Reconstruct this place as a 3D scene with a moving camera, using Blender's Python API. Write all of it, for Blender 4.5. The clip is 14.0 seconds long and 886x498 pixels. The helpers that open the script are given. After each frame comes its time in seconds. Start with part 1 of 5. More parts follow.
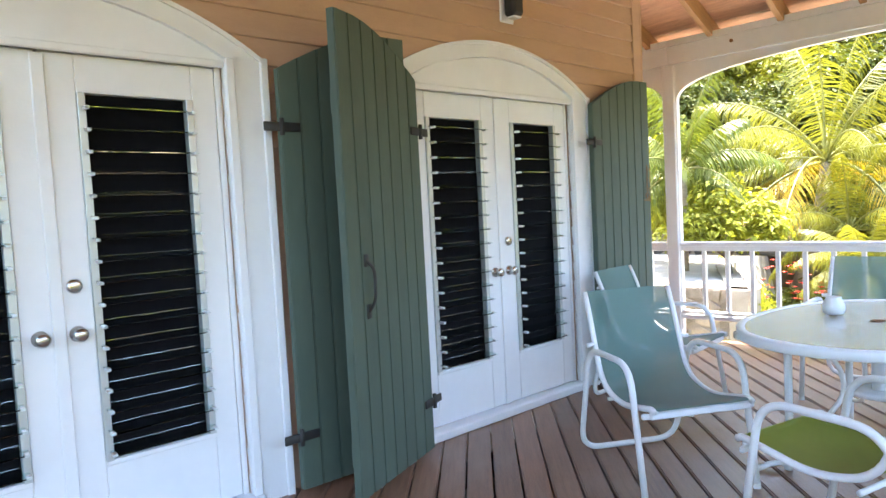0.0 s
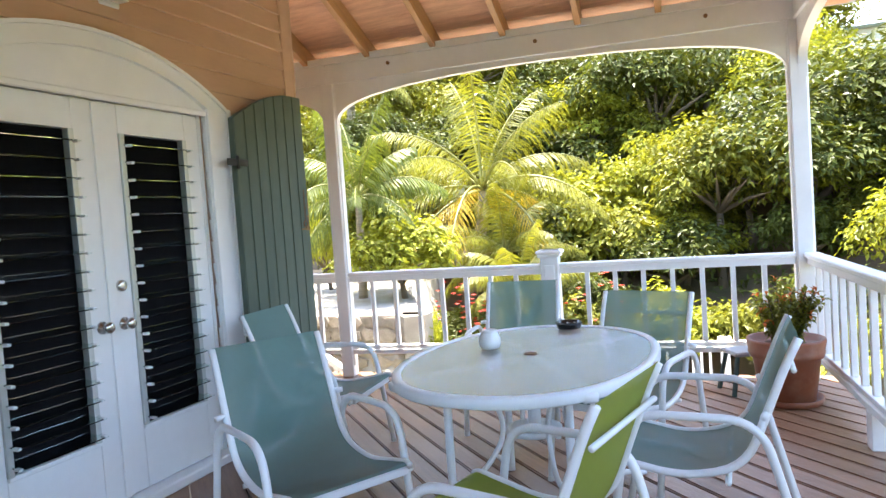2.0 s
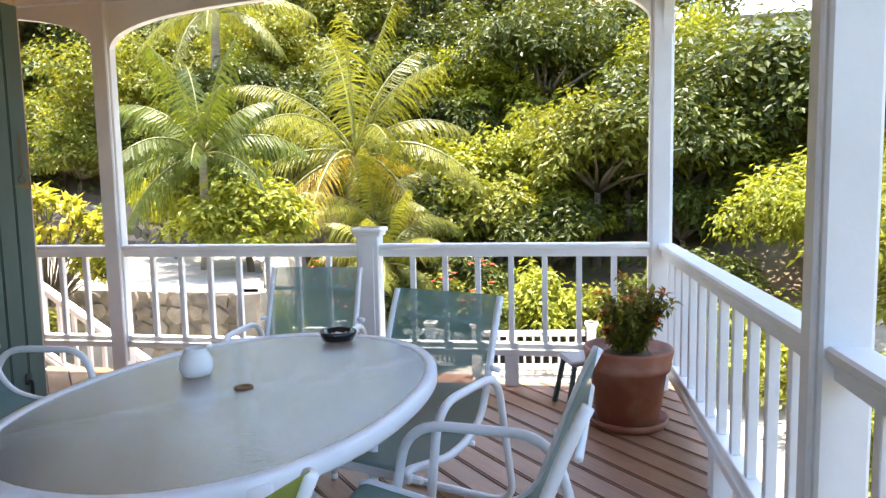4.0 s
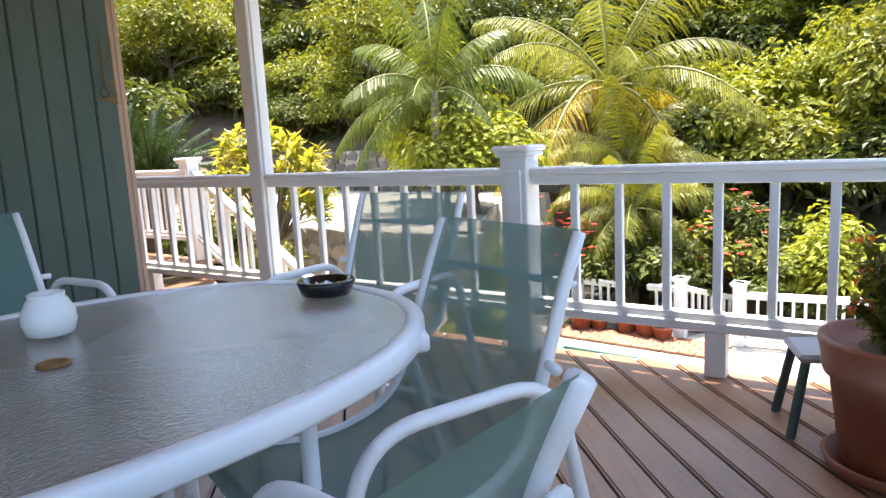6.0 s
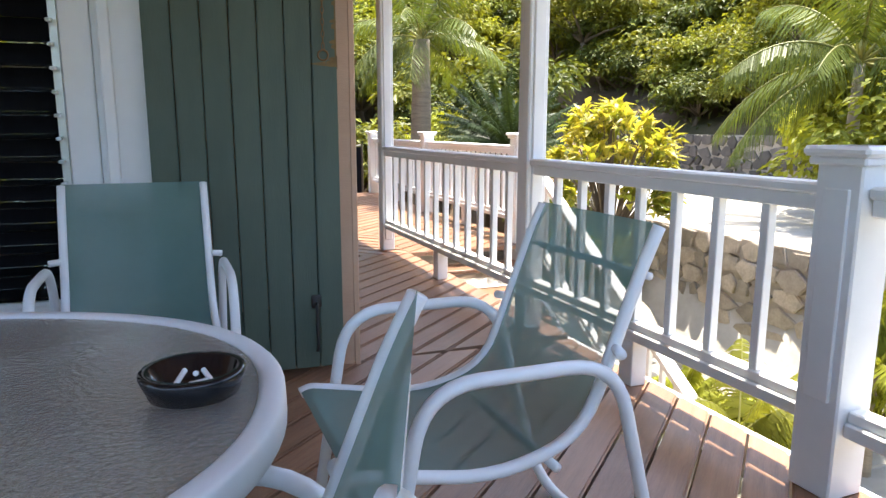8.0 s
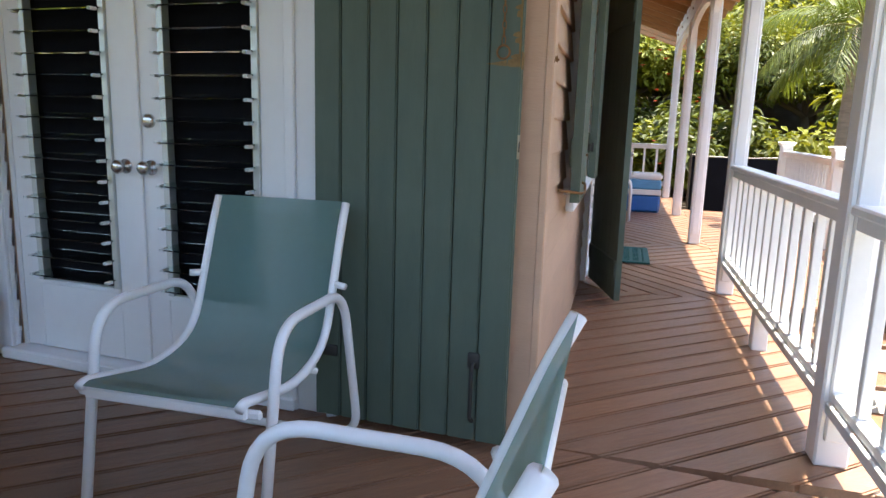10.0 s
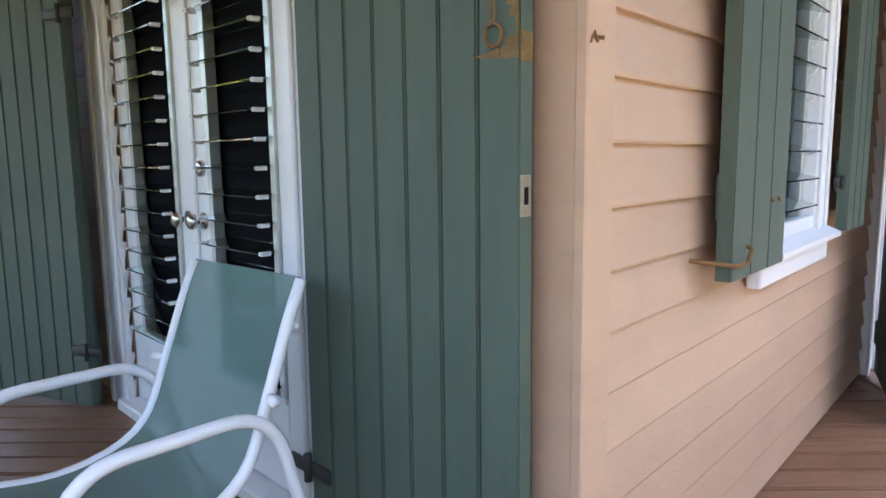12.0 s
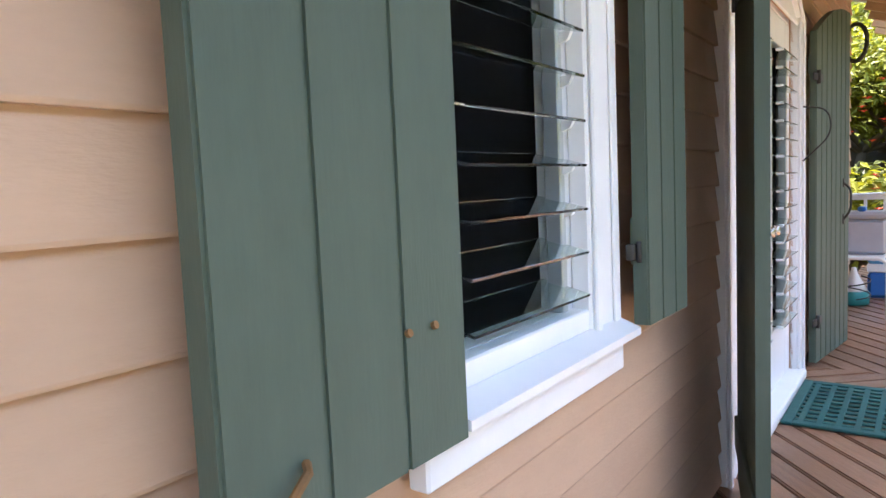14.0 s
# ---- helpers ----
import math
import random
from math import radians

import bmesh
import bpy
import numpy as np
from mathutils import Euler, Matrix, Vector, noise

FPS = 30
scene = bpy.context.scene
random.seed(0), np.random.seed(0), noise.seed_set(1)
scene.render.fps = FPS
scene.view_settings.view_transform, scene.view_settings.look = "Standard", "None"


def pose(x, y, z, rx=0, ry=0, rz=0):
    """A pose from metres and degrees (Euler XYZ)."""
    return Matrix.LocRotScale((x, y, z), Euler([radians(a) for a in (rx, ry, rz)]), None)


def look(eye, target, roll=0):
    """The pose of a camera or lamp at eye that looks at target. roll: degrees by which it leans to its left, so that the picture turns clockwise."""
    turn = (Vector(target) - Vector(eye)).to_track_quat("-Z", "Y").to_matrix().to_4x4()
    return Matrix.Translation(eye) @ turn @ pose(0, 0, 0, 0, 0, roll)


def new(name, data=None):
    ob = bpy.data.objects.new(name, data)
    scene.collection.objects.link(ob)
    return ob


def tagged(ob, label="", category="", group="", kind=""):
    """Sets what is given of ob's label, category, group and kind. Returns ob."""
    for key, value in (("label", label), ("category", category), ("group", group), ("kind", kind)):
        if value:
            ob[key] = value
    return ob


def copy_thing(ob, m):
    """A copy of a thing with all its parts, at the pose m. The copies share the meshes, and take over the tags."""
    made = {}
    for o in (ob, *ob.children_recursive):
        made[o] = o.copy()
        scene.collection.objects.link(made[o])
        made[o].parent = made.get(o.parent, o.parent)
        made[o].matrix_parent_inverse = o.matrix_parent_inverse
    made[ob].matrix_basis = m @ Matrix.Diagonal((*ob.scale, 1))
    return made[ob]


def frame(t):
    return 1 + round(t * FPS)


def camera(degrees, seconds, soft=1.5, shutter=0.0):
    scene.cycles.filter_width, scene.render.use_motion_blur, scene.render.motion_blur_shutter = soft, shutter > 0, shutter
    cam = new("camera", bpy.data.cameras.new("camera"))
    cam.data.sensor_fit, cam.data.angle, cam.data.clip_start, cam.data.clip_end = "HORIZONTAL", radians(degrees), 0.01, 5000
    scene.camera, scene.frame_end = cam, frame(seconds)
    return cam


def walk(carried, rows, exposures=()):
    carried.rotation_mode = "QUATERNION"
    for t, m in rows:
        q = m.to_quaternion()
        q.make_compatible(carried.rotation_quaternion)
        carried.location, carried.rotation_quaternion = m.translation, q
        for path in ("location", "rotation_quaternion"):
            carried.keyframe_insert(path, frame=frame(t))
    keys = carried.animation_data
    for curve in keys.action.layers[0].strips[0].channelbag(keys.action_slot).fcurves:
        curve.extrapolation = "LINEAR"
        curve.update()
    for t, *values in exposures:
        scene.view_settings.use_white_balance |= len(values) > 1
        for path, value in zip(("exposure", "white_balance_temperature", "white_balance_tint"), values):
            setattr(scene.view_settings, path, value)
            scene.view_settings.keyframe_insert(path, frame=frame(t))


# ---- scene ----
cam = camera(66.7, 14.0)


PATH = [
    (0, (3.033, -1.284, 1.374), (1.55, 0.053, 1.256), -3.0),
    (0.5, (2.934, -1.109, 1.381), (1.552, 0.329, 1.228), -1.8),
    (1, (2.892, -0.927, 1.381), (1.594, 0.595, 1.38), -0.3),
    (1.5, (2.836, -0.737, 1.378), (1.843, 0.996, 1.273), -1.7),
    (2, (2.841, -0.541, 1.372), (2.09, 1.31, 1.28), -4.0),
    (2.5, (2.917, -0.292, 1.379), (2.181, 1.565, 1.271), -1.0),
    (3, (2.974, 0.024, 1.379), (2.442, 1.944, 1.215), 0.2),
    (3.2, (2.994, 0.144, 1.381), (2.545, 2.089, 1.256), -1.0),
    (5.3, (3.312, 1.491, 1.169), (2.58, 3.317, 0.805), 1.2),
    (5.5, (3.325, 1.634, 1.139), (2.432, 3.397, 0.827), 4.0),
    (6, (3.344, 1.97, 1.088), (2.128, 3.526, 0.773), -3.0),
    (6.5, (3.317, 2.29, 1.064), (1.941, 3.7, 0.72), -0.1),
    (7, (3.259, 2.623, 1.061), (1.714, 3.842, 0.705), 0.7),
    (7.5, (3.158, 2.872, 1.068), (1.429, 3.811, 0.705), -4.1),
    (8, (3.054, 3.163, 1.094), (1.18, 3.768, 0.743), 0.1),
    (8.5, (2.901, 3.441, 1.101), (0.973, 3.811, 0.721), -2.0),
    (9, (2.714, 3.709, 1.132), (0.738, 3.671, 0.826), -1.8),
    (9.2, (2.645, 3.814, 1.147), (0.68, 3.658, 0.811), -0.2),
    (11.3, (1.58, 4.408, 1.166), (-0.02, 3.227, 0.96), -1.8),
    (11.5, (1.444, 4.43, 1.165), (-0.125, 3.208, 0.956), -2.0),
    (12, (1.106, 4.454, 1.17), (-0.272, 3.03, 0.9), -0.7),
    (12.5, (0.763, 4.425, 1.18), (-0.597, 2.982, 0.916), -1.6),
    (13, (0.402, 4.389, 1.182), (-0.933, 2.905, 1.05), -2.7),
    (13.5, (0.086, 4.366, 1.196), (-1.274, 2.914, 0.988), 0.2),
    (14, (-0.213, 4.362, 1.233), (-1.735, 3.077, 1.055), -2.6),
]
EXPOSURES = [(0, 3.5), (1.5, 3.22), (3, 2.85), (5.5, 2.48), (7, 2.36), (9.2, 2.25), (11.3, 2.95), (12.5, 3.02), (14, 2.98)]
walk(cam, [(t, look(eye, target, roll)) for t, eye, target, roll in PATH], EXPOSURES)

# ---- light ----
world = bpy.data.worlds.new("World")
scene.world = world
world.use_nodes = True
wn = world.node_tree
sky = wn.nodes.new("ShaderNodeTexSky")
sky.sky_type = "NISHITA"
sky.sun_disc = False
SUN_TO = Vector((-0.13, 0.19, 0.97)).normalized()
sky.sun_elevation = math.asin(SUN_TO.z)
sky.sun_rotation = math.atan2(SUN_TO.x, SUN_TO.y)
sky.dust_density = 1.5
bg = wn.nodes["Background"]
bg.inputs["Strength"].default_value = 0.15
wn.links.new(sky.outputs[0], bg.inputs[0])
sun = new("sun", bpy.data.lights.new("sun", "SUN"))
sun.data.energy = 4.2
sun.data.angle = radians(0.6)
sun.data.color = (1.0, 0.94, 0.83)
sun.matrix_world = look(SUN_TO * 30, (0, 0, 0))


# ---- materials ----
def material(name, col, rough=0.5, metal=0.0, var=0.15, scale=6.0, bump=0.0, bscale=40.0, stretch=(1, 1, 1), piece=0.0,
             dirt=None, dirt_amount=0.0, dirt_scale=2.0):
    m = bpy.data.materials.new(name)
    m.use_nodes = True
    n, l = m.node_tree.nodes, m.node_tree.links
    b = n["Principled BSDF"]
    b.inputs["Roughness"].default_value, b.inputs["Metallic"].default_value = rough, metal
    tc = n.new("ShaderNodeTexCoord")
    mp = n.new("ShaderNodeMapping")
    mp.inputs["Scale"].default_value = stretch
    l.new(tc.outputs["Object"], mp.inputs[0])
    t1 = n.new("ShaderNodeTexNoise")
    t1.inputs["Scale"].default_value, t1.inputs["Detail"].default_value = scale, 6
    l.new(mp.outputs[0], t1.inputs["Vector"])
    t2 = n.new("ShaderNodeTexNoise")
    t2.inputs["Scale"].default_value, t2.inputs["Detail"].default_value = scale * 6, 4
    l.new(mp.outputs[0], t2.inputs["Vector"])
    add = n.new("ShaderNodeMath")
    add.operation = "MULTIPLY_ADD"
    add.inputs[1].default_value = 0.5
    l.new(t2.outputs[0], add.inputs[0])
    l.new(t1.outputs[0], add.inputs[2])
    rng = n.new("ShaderNodeMapRange")
    rng.inputs[1].default_value, rng.inputs[2].default_value = 0.4, 1.1
    rng.inputs[3].default_value, rng.inputs[4].default_value = 1 - var, 1 + var
    l.new(add.outputs[0], rng.inputs[0])
    value = rng.outputs[0]
    if piece:
        oi = n.new("ShaderNodeObjectInfo")
        pr = n.new("ShaderNodeMapRange")
        pr.inputs[3].default_value, pr.inputs[4].default_value = 1 - piece, 1 + piece
        l.new(oi.outputs["Random"], pr.inputs[0])
        mu = n.new("ShaderNodeMath")
        mu.operation = "MULTIPLY"
        l.new(value, mu.inputs[0])
        l.new(pr.outputs[0], mu.inputs[1])
        value = mu.outputs[0]
    sc = n.new("ShaderNodeVectorMath")
    sc.operation = "SCALE"
    sc.inputs[0].default_value = col
    l.new(value, sc.inputs["Scale"])
    out = sc.outputs[0]
    if dirt:
        t3 = n.new("ShaderNodeTexNoise")
        t3.inputs["Scale"].default_value, t3.inputs["Detail"].default_value = dirt_scale, 8
        l.new(tc.outputs["Object"], t3.inputs["Vector"])
        r3 = n.new("ShaderNodeMapRange")
        r3.inputs[1].default_value, r3.inputs[2].default_value, r3.inputs[4].default_value = 0.5, 0.75, dirt_amount
        l.new(t3.outputs[0], r3.inputs[0])
        mx = n.new("ShaderNodeMix")
        mx.data_type = "RGBA"
        l.new(r3.outputs[0], mx.inputs[0])
        l.new(out, mx.inputs[6])
        mx.inputs[7].default_value = (*dirt, 1)
        out = mx.outputs[2]
    l.new(out, b.inputs["Base Color"])
    if bump:
        t4 = n.new("ShaderNodeTexNoise")
        t4.inputs["Scale"].default_value, t4.inputs["Detail"].default_value = bscale, 5
        l.new(mp.outputs[0], t4.inputs["Vector"])
        bp = n.new("ShaderNodeBump")
        bp.inputs["Strength"].default_value, bp.inputs["Distance"].default_value = bump, 0.01
        l.new(t4.outputs[0], bp.inputs["Height"])
        l.new(bp.outputs[0], b.inputs["Normal"])
    return m


WHITE = material("white_paint", (0.80, 0.80, 0.79), 0.45, var=0.05, scale=3, bump=0.08, bscale=60, dirt=(0.45, 0.40, 0.33), dirt_amount=0.25, dirt_scale=1.7)
DOORW = material("white_door_paint", (0.80, 0.81, 0.82), 0.38, var=0.04, scale=3, bump=0.05, bscale=60, dirt=(0.6, 0.57, 0.52), dirt_amount=0.18)
PEACH = material("peach_siding_paint", (0.55, 0.36, 0.24), 0.55, var=0.07, scale=2.5, bump=0.15, bscale=45, stretch=(1, 1, 4), piece=0.03, dirt=(0.40, 0.27, 0.2), dirt_amount=0.3, dirt_scale=2.5)
GREEN = material("green_shutter_paint", (0.076, 0.107, 0.081), 0.66, var=0.10, scale=3, bump=0.10, bscale=30, stretch=(6, 6, 1), piece=0.06, dirt=(0.105, 0.14, 0.112), dirt_amount=0.45, dirt_scale=3)
BLACKM = material("black_iron", (0.03, 0.028, 0.026), 0.6, var=0.2, bump=0.1)
RUST = material("rusty_iron", (0.20, 0.10, 0.035), 0.75, var=0.35, scale=30, bump=0.3)
CHROME = material("brushed_nickel", (0.55, 0.53, 0.50), 0.25, 1.0, var=0.05)
ALU = material("louvre_metal", (0.55, 0.58, 0.57), 0.4, 0.6, var=0.08)
# near black: the black cloth, and painted-in darkness of rooms and lock slot
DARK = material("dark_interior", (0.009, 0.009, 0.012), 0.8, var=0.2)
# opaque screen sheet; its near-black colour carries the dark of the room behind
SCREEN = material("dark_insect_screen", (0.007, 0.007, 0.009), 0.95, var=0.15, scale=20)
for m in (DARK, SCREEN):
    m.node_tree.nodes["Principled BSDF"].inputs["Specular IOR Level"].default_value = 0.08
DECK = material("deck_timber", (0.245, 0.128, 0.074), 0.34, var=0.34, scale=3.0, bump=0.25, bscale=22, stretch=(1, 14, 8), piece=0.16, dirt=(0.30, 0.195, 0.135), dirt_amount=0.5, dirt_scale=2.2)
RAFTER = material("rafter_timber", (0.36, 0.19, 0.07), 0.55, var=0.3, scale=3, bump=0.15, stretch=(8, 1, 8))
CEIL = material("ceiling_boards", (0.47, 0.26, 0.15), 0.6, var=0.3, scale=3, bump=0.15, stretch=(1, 10, 1), piece=0.1)
ROOF = material("roof_sheet", (0.35, 0.34, 0.32), 0.7)
TUBE = material("white_powder_coat", (0.80, 0.81, 0.82), 0.35, var=0.03)
SOIL = material("hill_soil", (0.13, 0.085, 0.05), 0.95, var=0.45, scale=1.2, bump=0.6, bscale=9, dirt=(0.04, 0.07, 0.015), dirt_amount=0.8, dirt_scale=0.35)
PALE = material("sunlit_concrete", (0.42, 0.38, 0.32), 0.9, var=0.2, scale=1.5, bump=0.3, bscale=18, dirt=(0.2, 0.17, 0.12), dirt_amount=0.6)
STONE = material("rubble_stone", (0.36, 0.30, 0.235), 0.9, var=0.4, scale=7, bump=0.7, bscale=16, piece=0.4)
# rubble stone again, darkened in colour to put the retaining wall in shade
STONE_SHADED = material("dark_rubble_stone", (0.11, 0.095, 0.08), 0.9, var=0.35, scale=5, bump=0.5, bscale=14, piece=0.35)
MORTAR = material("mortar", (0.33, 0.285, 0.23), 0.95, var=0.2, bump=0.4)
BRICK = material("terrace_brick", (0.33, 0.14, 0.08), 0.85, var=0.25, bump=0.3, piece=0.2)
TERRA = material("terracotta", (0.26, 0.085, 0.042), 0.5, var=0.22, scale=5, bump=0.12, bscale=25, dirt=(0.5, 0.38, 0.3), dirt_amount=0.35, dirt_scale=6)
ASH = material("black_glass", (0.012, 0.012, 0.014), 0.12, var=0.1)
MATG = material("green_rubber", (0.012, 0.085, 0.078), 0.7, var=0.2, bump=0.3)
CERAM = material("white_ceramic", (0.78, 0.78, 0.76), 0.25, var=0.04)
TRUNK = material("palm_trunk", (0.30, 0.24, 0.17), 0.9, var=0.35, scale=4, bump=0.8, bscale=12, stretch=(1, 1, 8))
BARK = material("bark", (0.12, 0.09, 0.06), 0.9, var=0.3, bump=0.7, bscale=15)
BLUEP = material("blue_plastic", (0.02, 0.13, 0.40), 0.4, var=0.05)
GREYP = material("grey_plastic", (0.33, 0.34, 0.37), 0.5, var=0.06)
REDFL = material("red_petal", (0.65, 0.05, 0.02), 0.6)


def leaf_material(name, col, trans=0.45, piece=0.22, spec=0.45):
    m = bpy.data.materials.new(name)
    m.use_nodes = True
    n, l = m.node_tree.nodes, m.node_tree.links
    b = n["Principled BSDF"]
    b.inputs["Roughness"].default_value = 0.46
    b.inputs["Specular IOR Level"].default_value = spec
    geo = n.new("ShaderNodeNewGeometry")
    rng = n.new("ShaderNodeMapRange")
    rng.inputs[3].default_value, rng.inputs[4].default_value = 1 - piece, 1 + piece
    l.new(geo.outputs["Random Per Island"], rng.inputs[0])
    tc = n.new("ShaderNodeTexCoord")
    tx = n.new("ShaderNodeTexNoise")
    tx.inputs["Scale"].default_value = 1.3
    l.new(tc.outputs["Object"], tx.inputs["Vector"])
    oi = n.new("ShaderNodeObjectInfo")
    ad = n.new("ShaderNodeMath")
    ad.operation = "MULTIPLY_ADD"
    ad.inputs[1].default_value = 0.35
    l.new(oi.outputs["Random"], ad.inputs[0])
    l.new(tx.outputs[0], ad.inputs[2])
    r2 = n.new("ShaderNodeMapRange")
    r2.inputs[1].default_value, r2.inputs[2].default_value = 0.25, 1.0
    r2.inputs[3].default_value, r2.inputs[4].default_value = 0.65, 1.35
    l.new(ad.outputs[0], r2.inputs[0])
    mu = n.new("ShaderNodeMath")
    mu.operation = "MULTIPLY"
    l.new(rng.outputs[0], mu.inputs[0])
    l.new(r2.outputs[0], mu.inputs[1])
    sc = n.new("ShaderNodeVectorMath")
    sc.operation = "SCALE"
    sc.inputs[0].default_value = col
    l.new(mu.outputs[0], sc.inputs["Scale"])
    l.new(sc.outputs[0], b.inputs["Base Color"])
    tr = n.new("ShaderNodeBsdfTranslucent")
    s2 = n.new("ShaderNodeVectorMath")
    s2.operation = "MULTIPLY"
    s2.inputs[1].default_value = (1.3, 1.2, 0.5)
    l.new(sc.outputs[0], s2.inputs[0])
    l.new(s2.outputs[0], tr.inputs[0])
    mx = n.new("ShaderNodeMixShader")
    mx.inputs[0].default_value = trans
    l.new(b.outputs[0], mx.inputs[1])
    l.new(tr.outputs[0], mx.inputs[2])
    l.new(mx.outputs[0], n["Material Output"].inputs[0])
    return m


LEAF = leaf_material("broad_leaf", (0.165, 0.170, 0.022), 0.32, 0.38, 0.2)
LEAFD = leaf_material("dark_leaf", (0.076, 0.090, 0.016), 0.28, 0.38, 0.2)
LEAFY = leaf_material("lime_leaf", (0.225, 0.240, 0.028), 0.38, 0.3, 0.2)
CROTON = leaf_material("yellow_croton_leaf", (0.46, 0.41, 0.07))
PALML = leaf_material("palm_leaf", (0.165, 0.168, 0.024), 0.40, spec=0.25)
PALMD = leaf_material("deep_green_palm_leaf", (0.088, 0.112, 0.020), 0.35, spec=0.22)
PALMY = leaf_material("yellowing_palm_leaf", (0.42, 0.30, 0.02))
SPINE = leaf_material("leaf_spine", (0.25, 0.24, 0.07), 0.2)
CYCAD = leaf_material("cycad_leaf", (0.026, 0.042, 0.015), 0.2, spec=0.15)


def glass_material(name, col=(0.75, 0.9, 0.86), rough=0.02, bump=0.0, bscale=60, ior=1.45, clear=1.0):
    m = bpy.data.materials.new(name)
    m.use_nodes = True
    n, l = m.node_tree.nodes, m.node_tree.links
    b = n["Principled BSDF"]
    b.inputs["Base Color"].default_value = (*col, 1)
    b.inputs["Roughness"].default_value = rough
    b.inputs["Transmission Weight"].default_value = clear
    b.inputs["IOR"].default_value = ior
    if bump:
        tc = n.new("ShaderNodeTexCoord")
        tx = n.new("ShaderNodeTexVoronoi")
        tx.inputs["Scale"].default_value = bscale
        l.new(tc.outputs["Object"], tx.inputs["Vector"])
        tn = n.new("ShaderNodeTexNoise")
        tn.inputs["Scale"].default_value = bscale * 0.7
        l.new(tc.outputs["Object"], tn.inputs["Vector"])
        ad = n.new("ShaderNodeMath")
        ad.operation = "ADD"
        l.new(tx.outputs[0], ad.inputs[0])
        l.new(tn.outputs[0], ad.inputs[1])
        bp = n.new("ShaderNodeBump")
        bp.inputs["Strength"].default_value, bp.inputs["Distance"].default_value = bump, 0.004
        l.new(ad.outputs[0], bp.inputs["Height"])
        l.new(bp.outputs[0], b.inputs["Normal"])
    return m


GLASS = glass_material("louvre_glass", (0.80, 0.93, 0.90), 0.0)
PEBBLE = glass_material("pebbled_table_glass", (0.97, 0.98, 0.93), 0.26, 0.20, 110, 2.1, 0.88)
WATER = material("pool_water", (0.05, 0.13, 0.10), 0.08, var=0.15, bump=0.12, bscale=6)


def sling_material(name, col, open_part=0.22):
    m = material(name, col, 0.7, var=0.08, scale=5, bump=0.1, bscale=300)
    n, l = m.node_tree.nodes, m.node_tree.links
    tr = n.new("ShaderNodeBsdfTransparent")
    tl = n.new("ShaderNodeBsdfTranslucent")
    tl.inputs[0].default_value = (*col, 1)
    m1 = n.new("ShaderNodeMixShader")
    m1.inputs[0].default_value = 0.3
    l.new(n["Principled BSDF"].outputs[0], m1.inputs[1])
    l.new(tl.outputs[0], m1.inputs[2])
    mx = n.new("ShaderNodeMixShader")
    mx.inputs[0].default_value = open_part
    l.new(m1.outputs[0], mx.inputs[1])
    l.new(tr.outputs[0], mx.inputs[2])
    l.new(mx.outputs[0], n["Material Output"].inputs[0])
    return m


TEAL = sling_material("teal_sling", (0.155, 0.268, 0.242), 0.20)
LIME = sling_material("lime_sling", (0.27, 0.33, 0.035), 0.06)


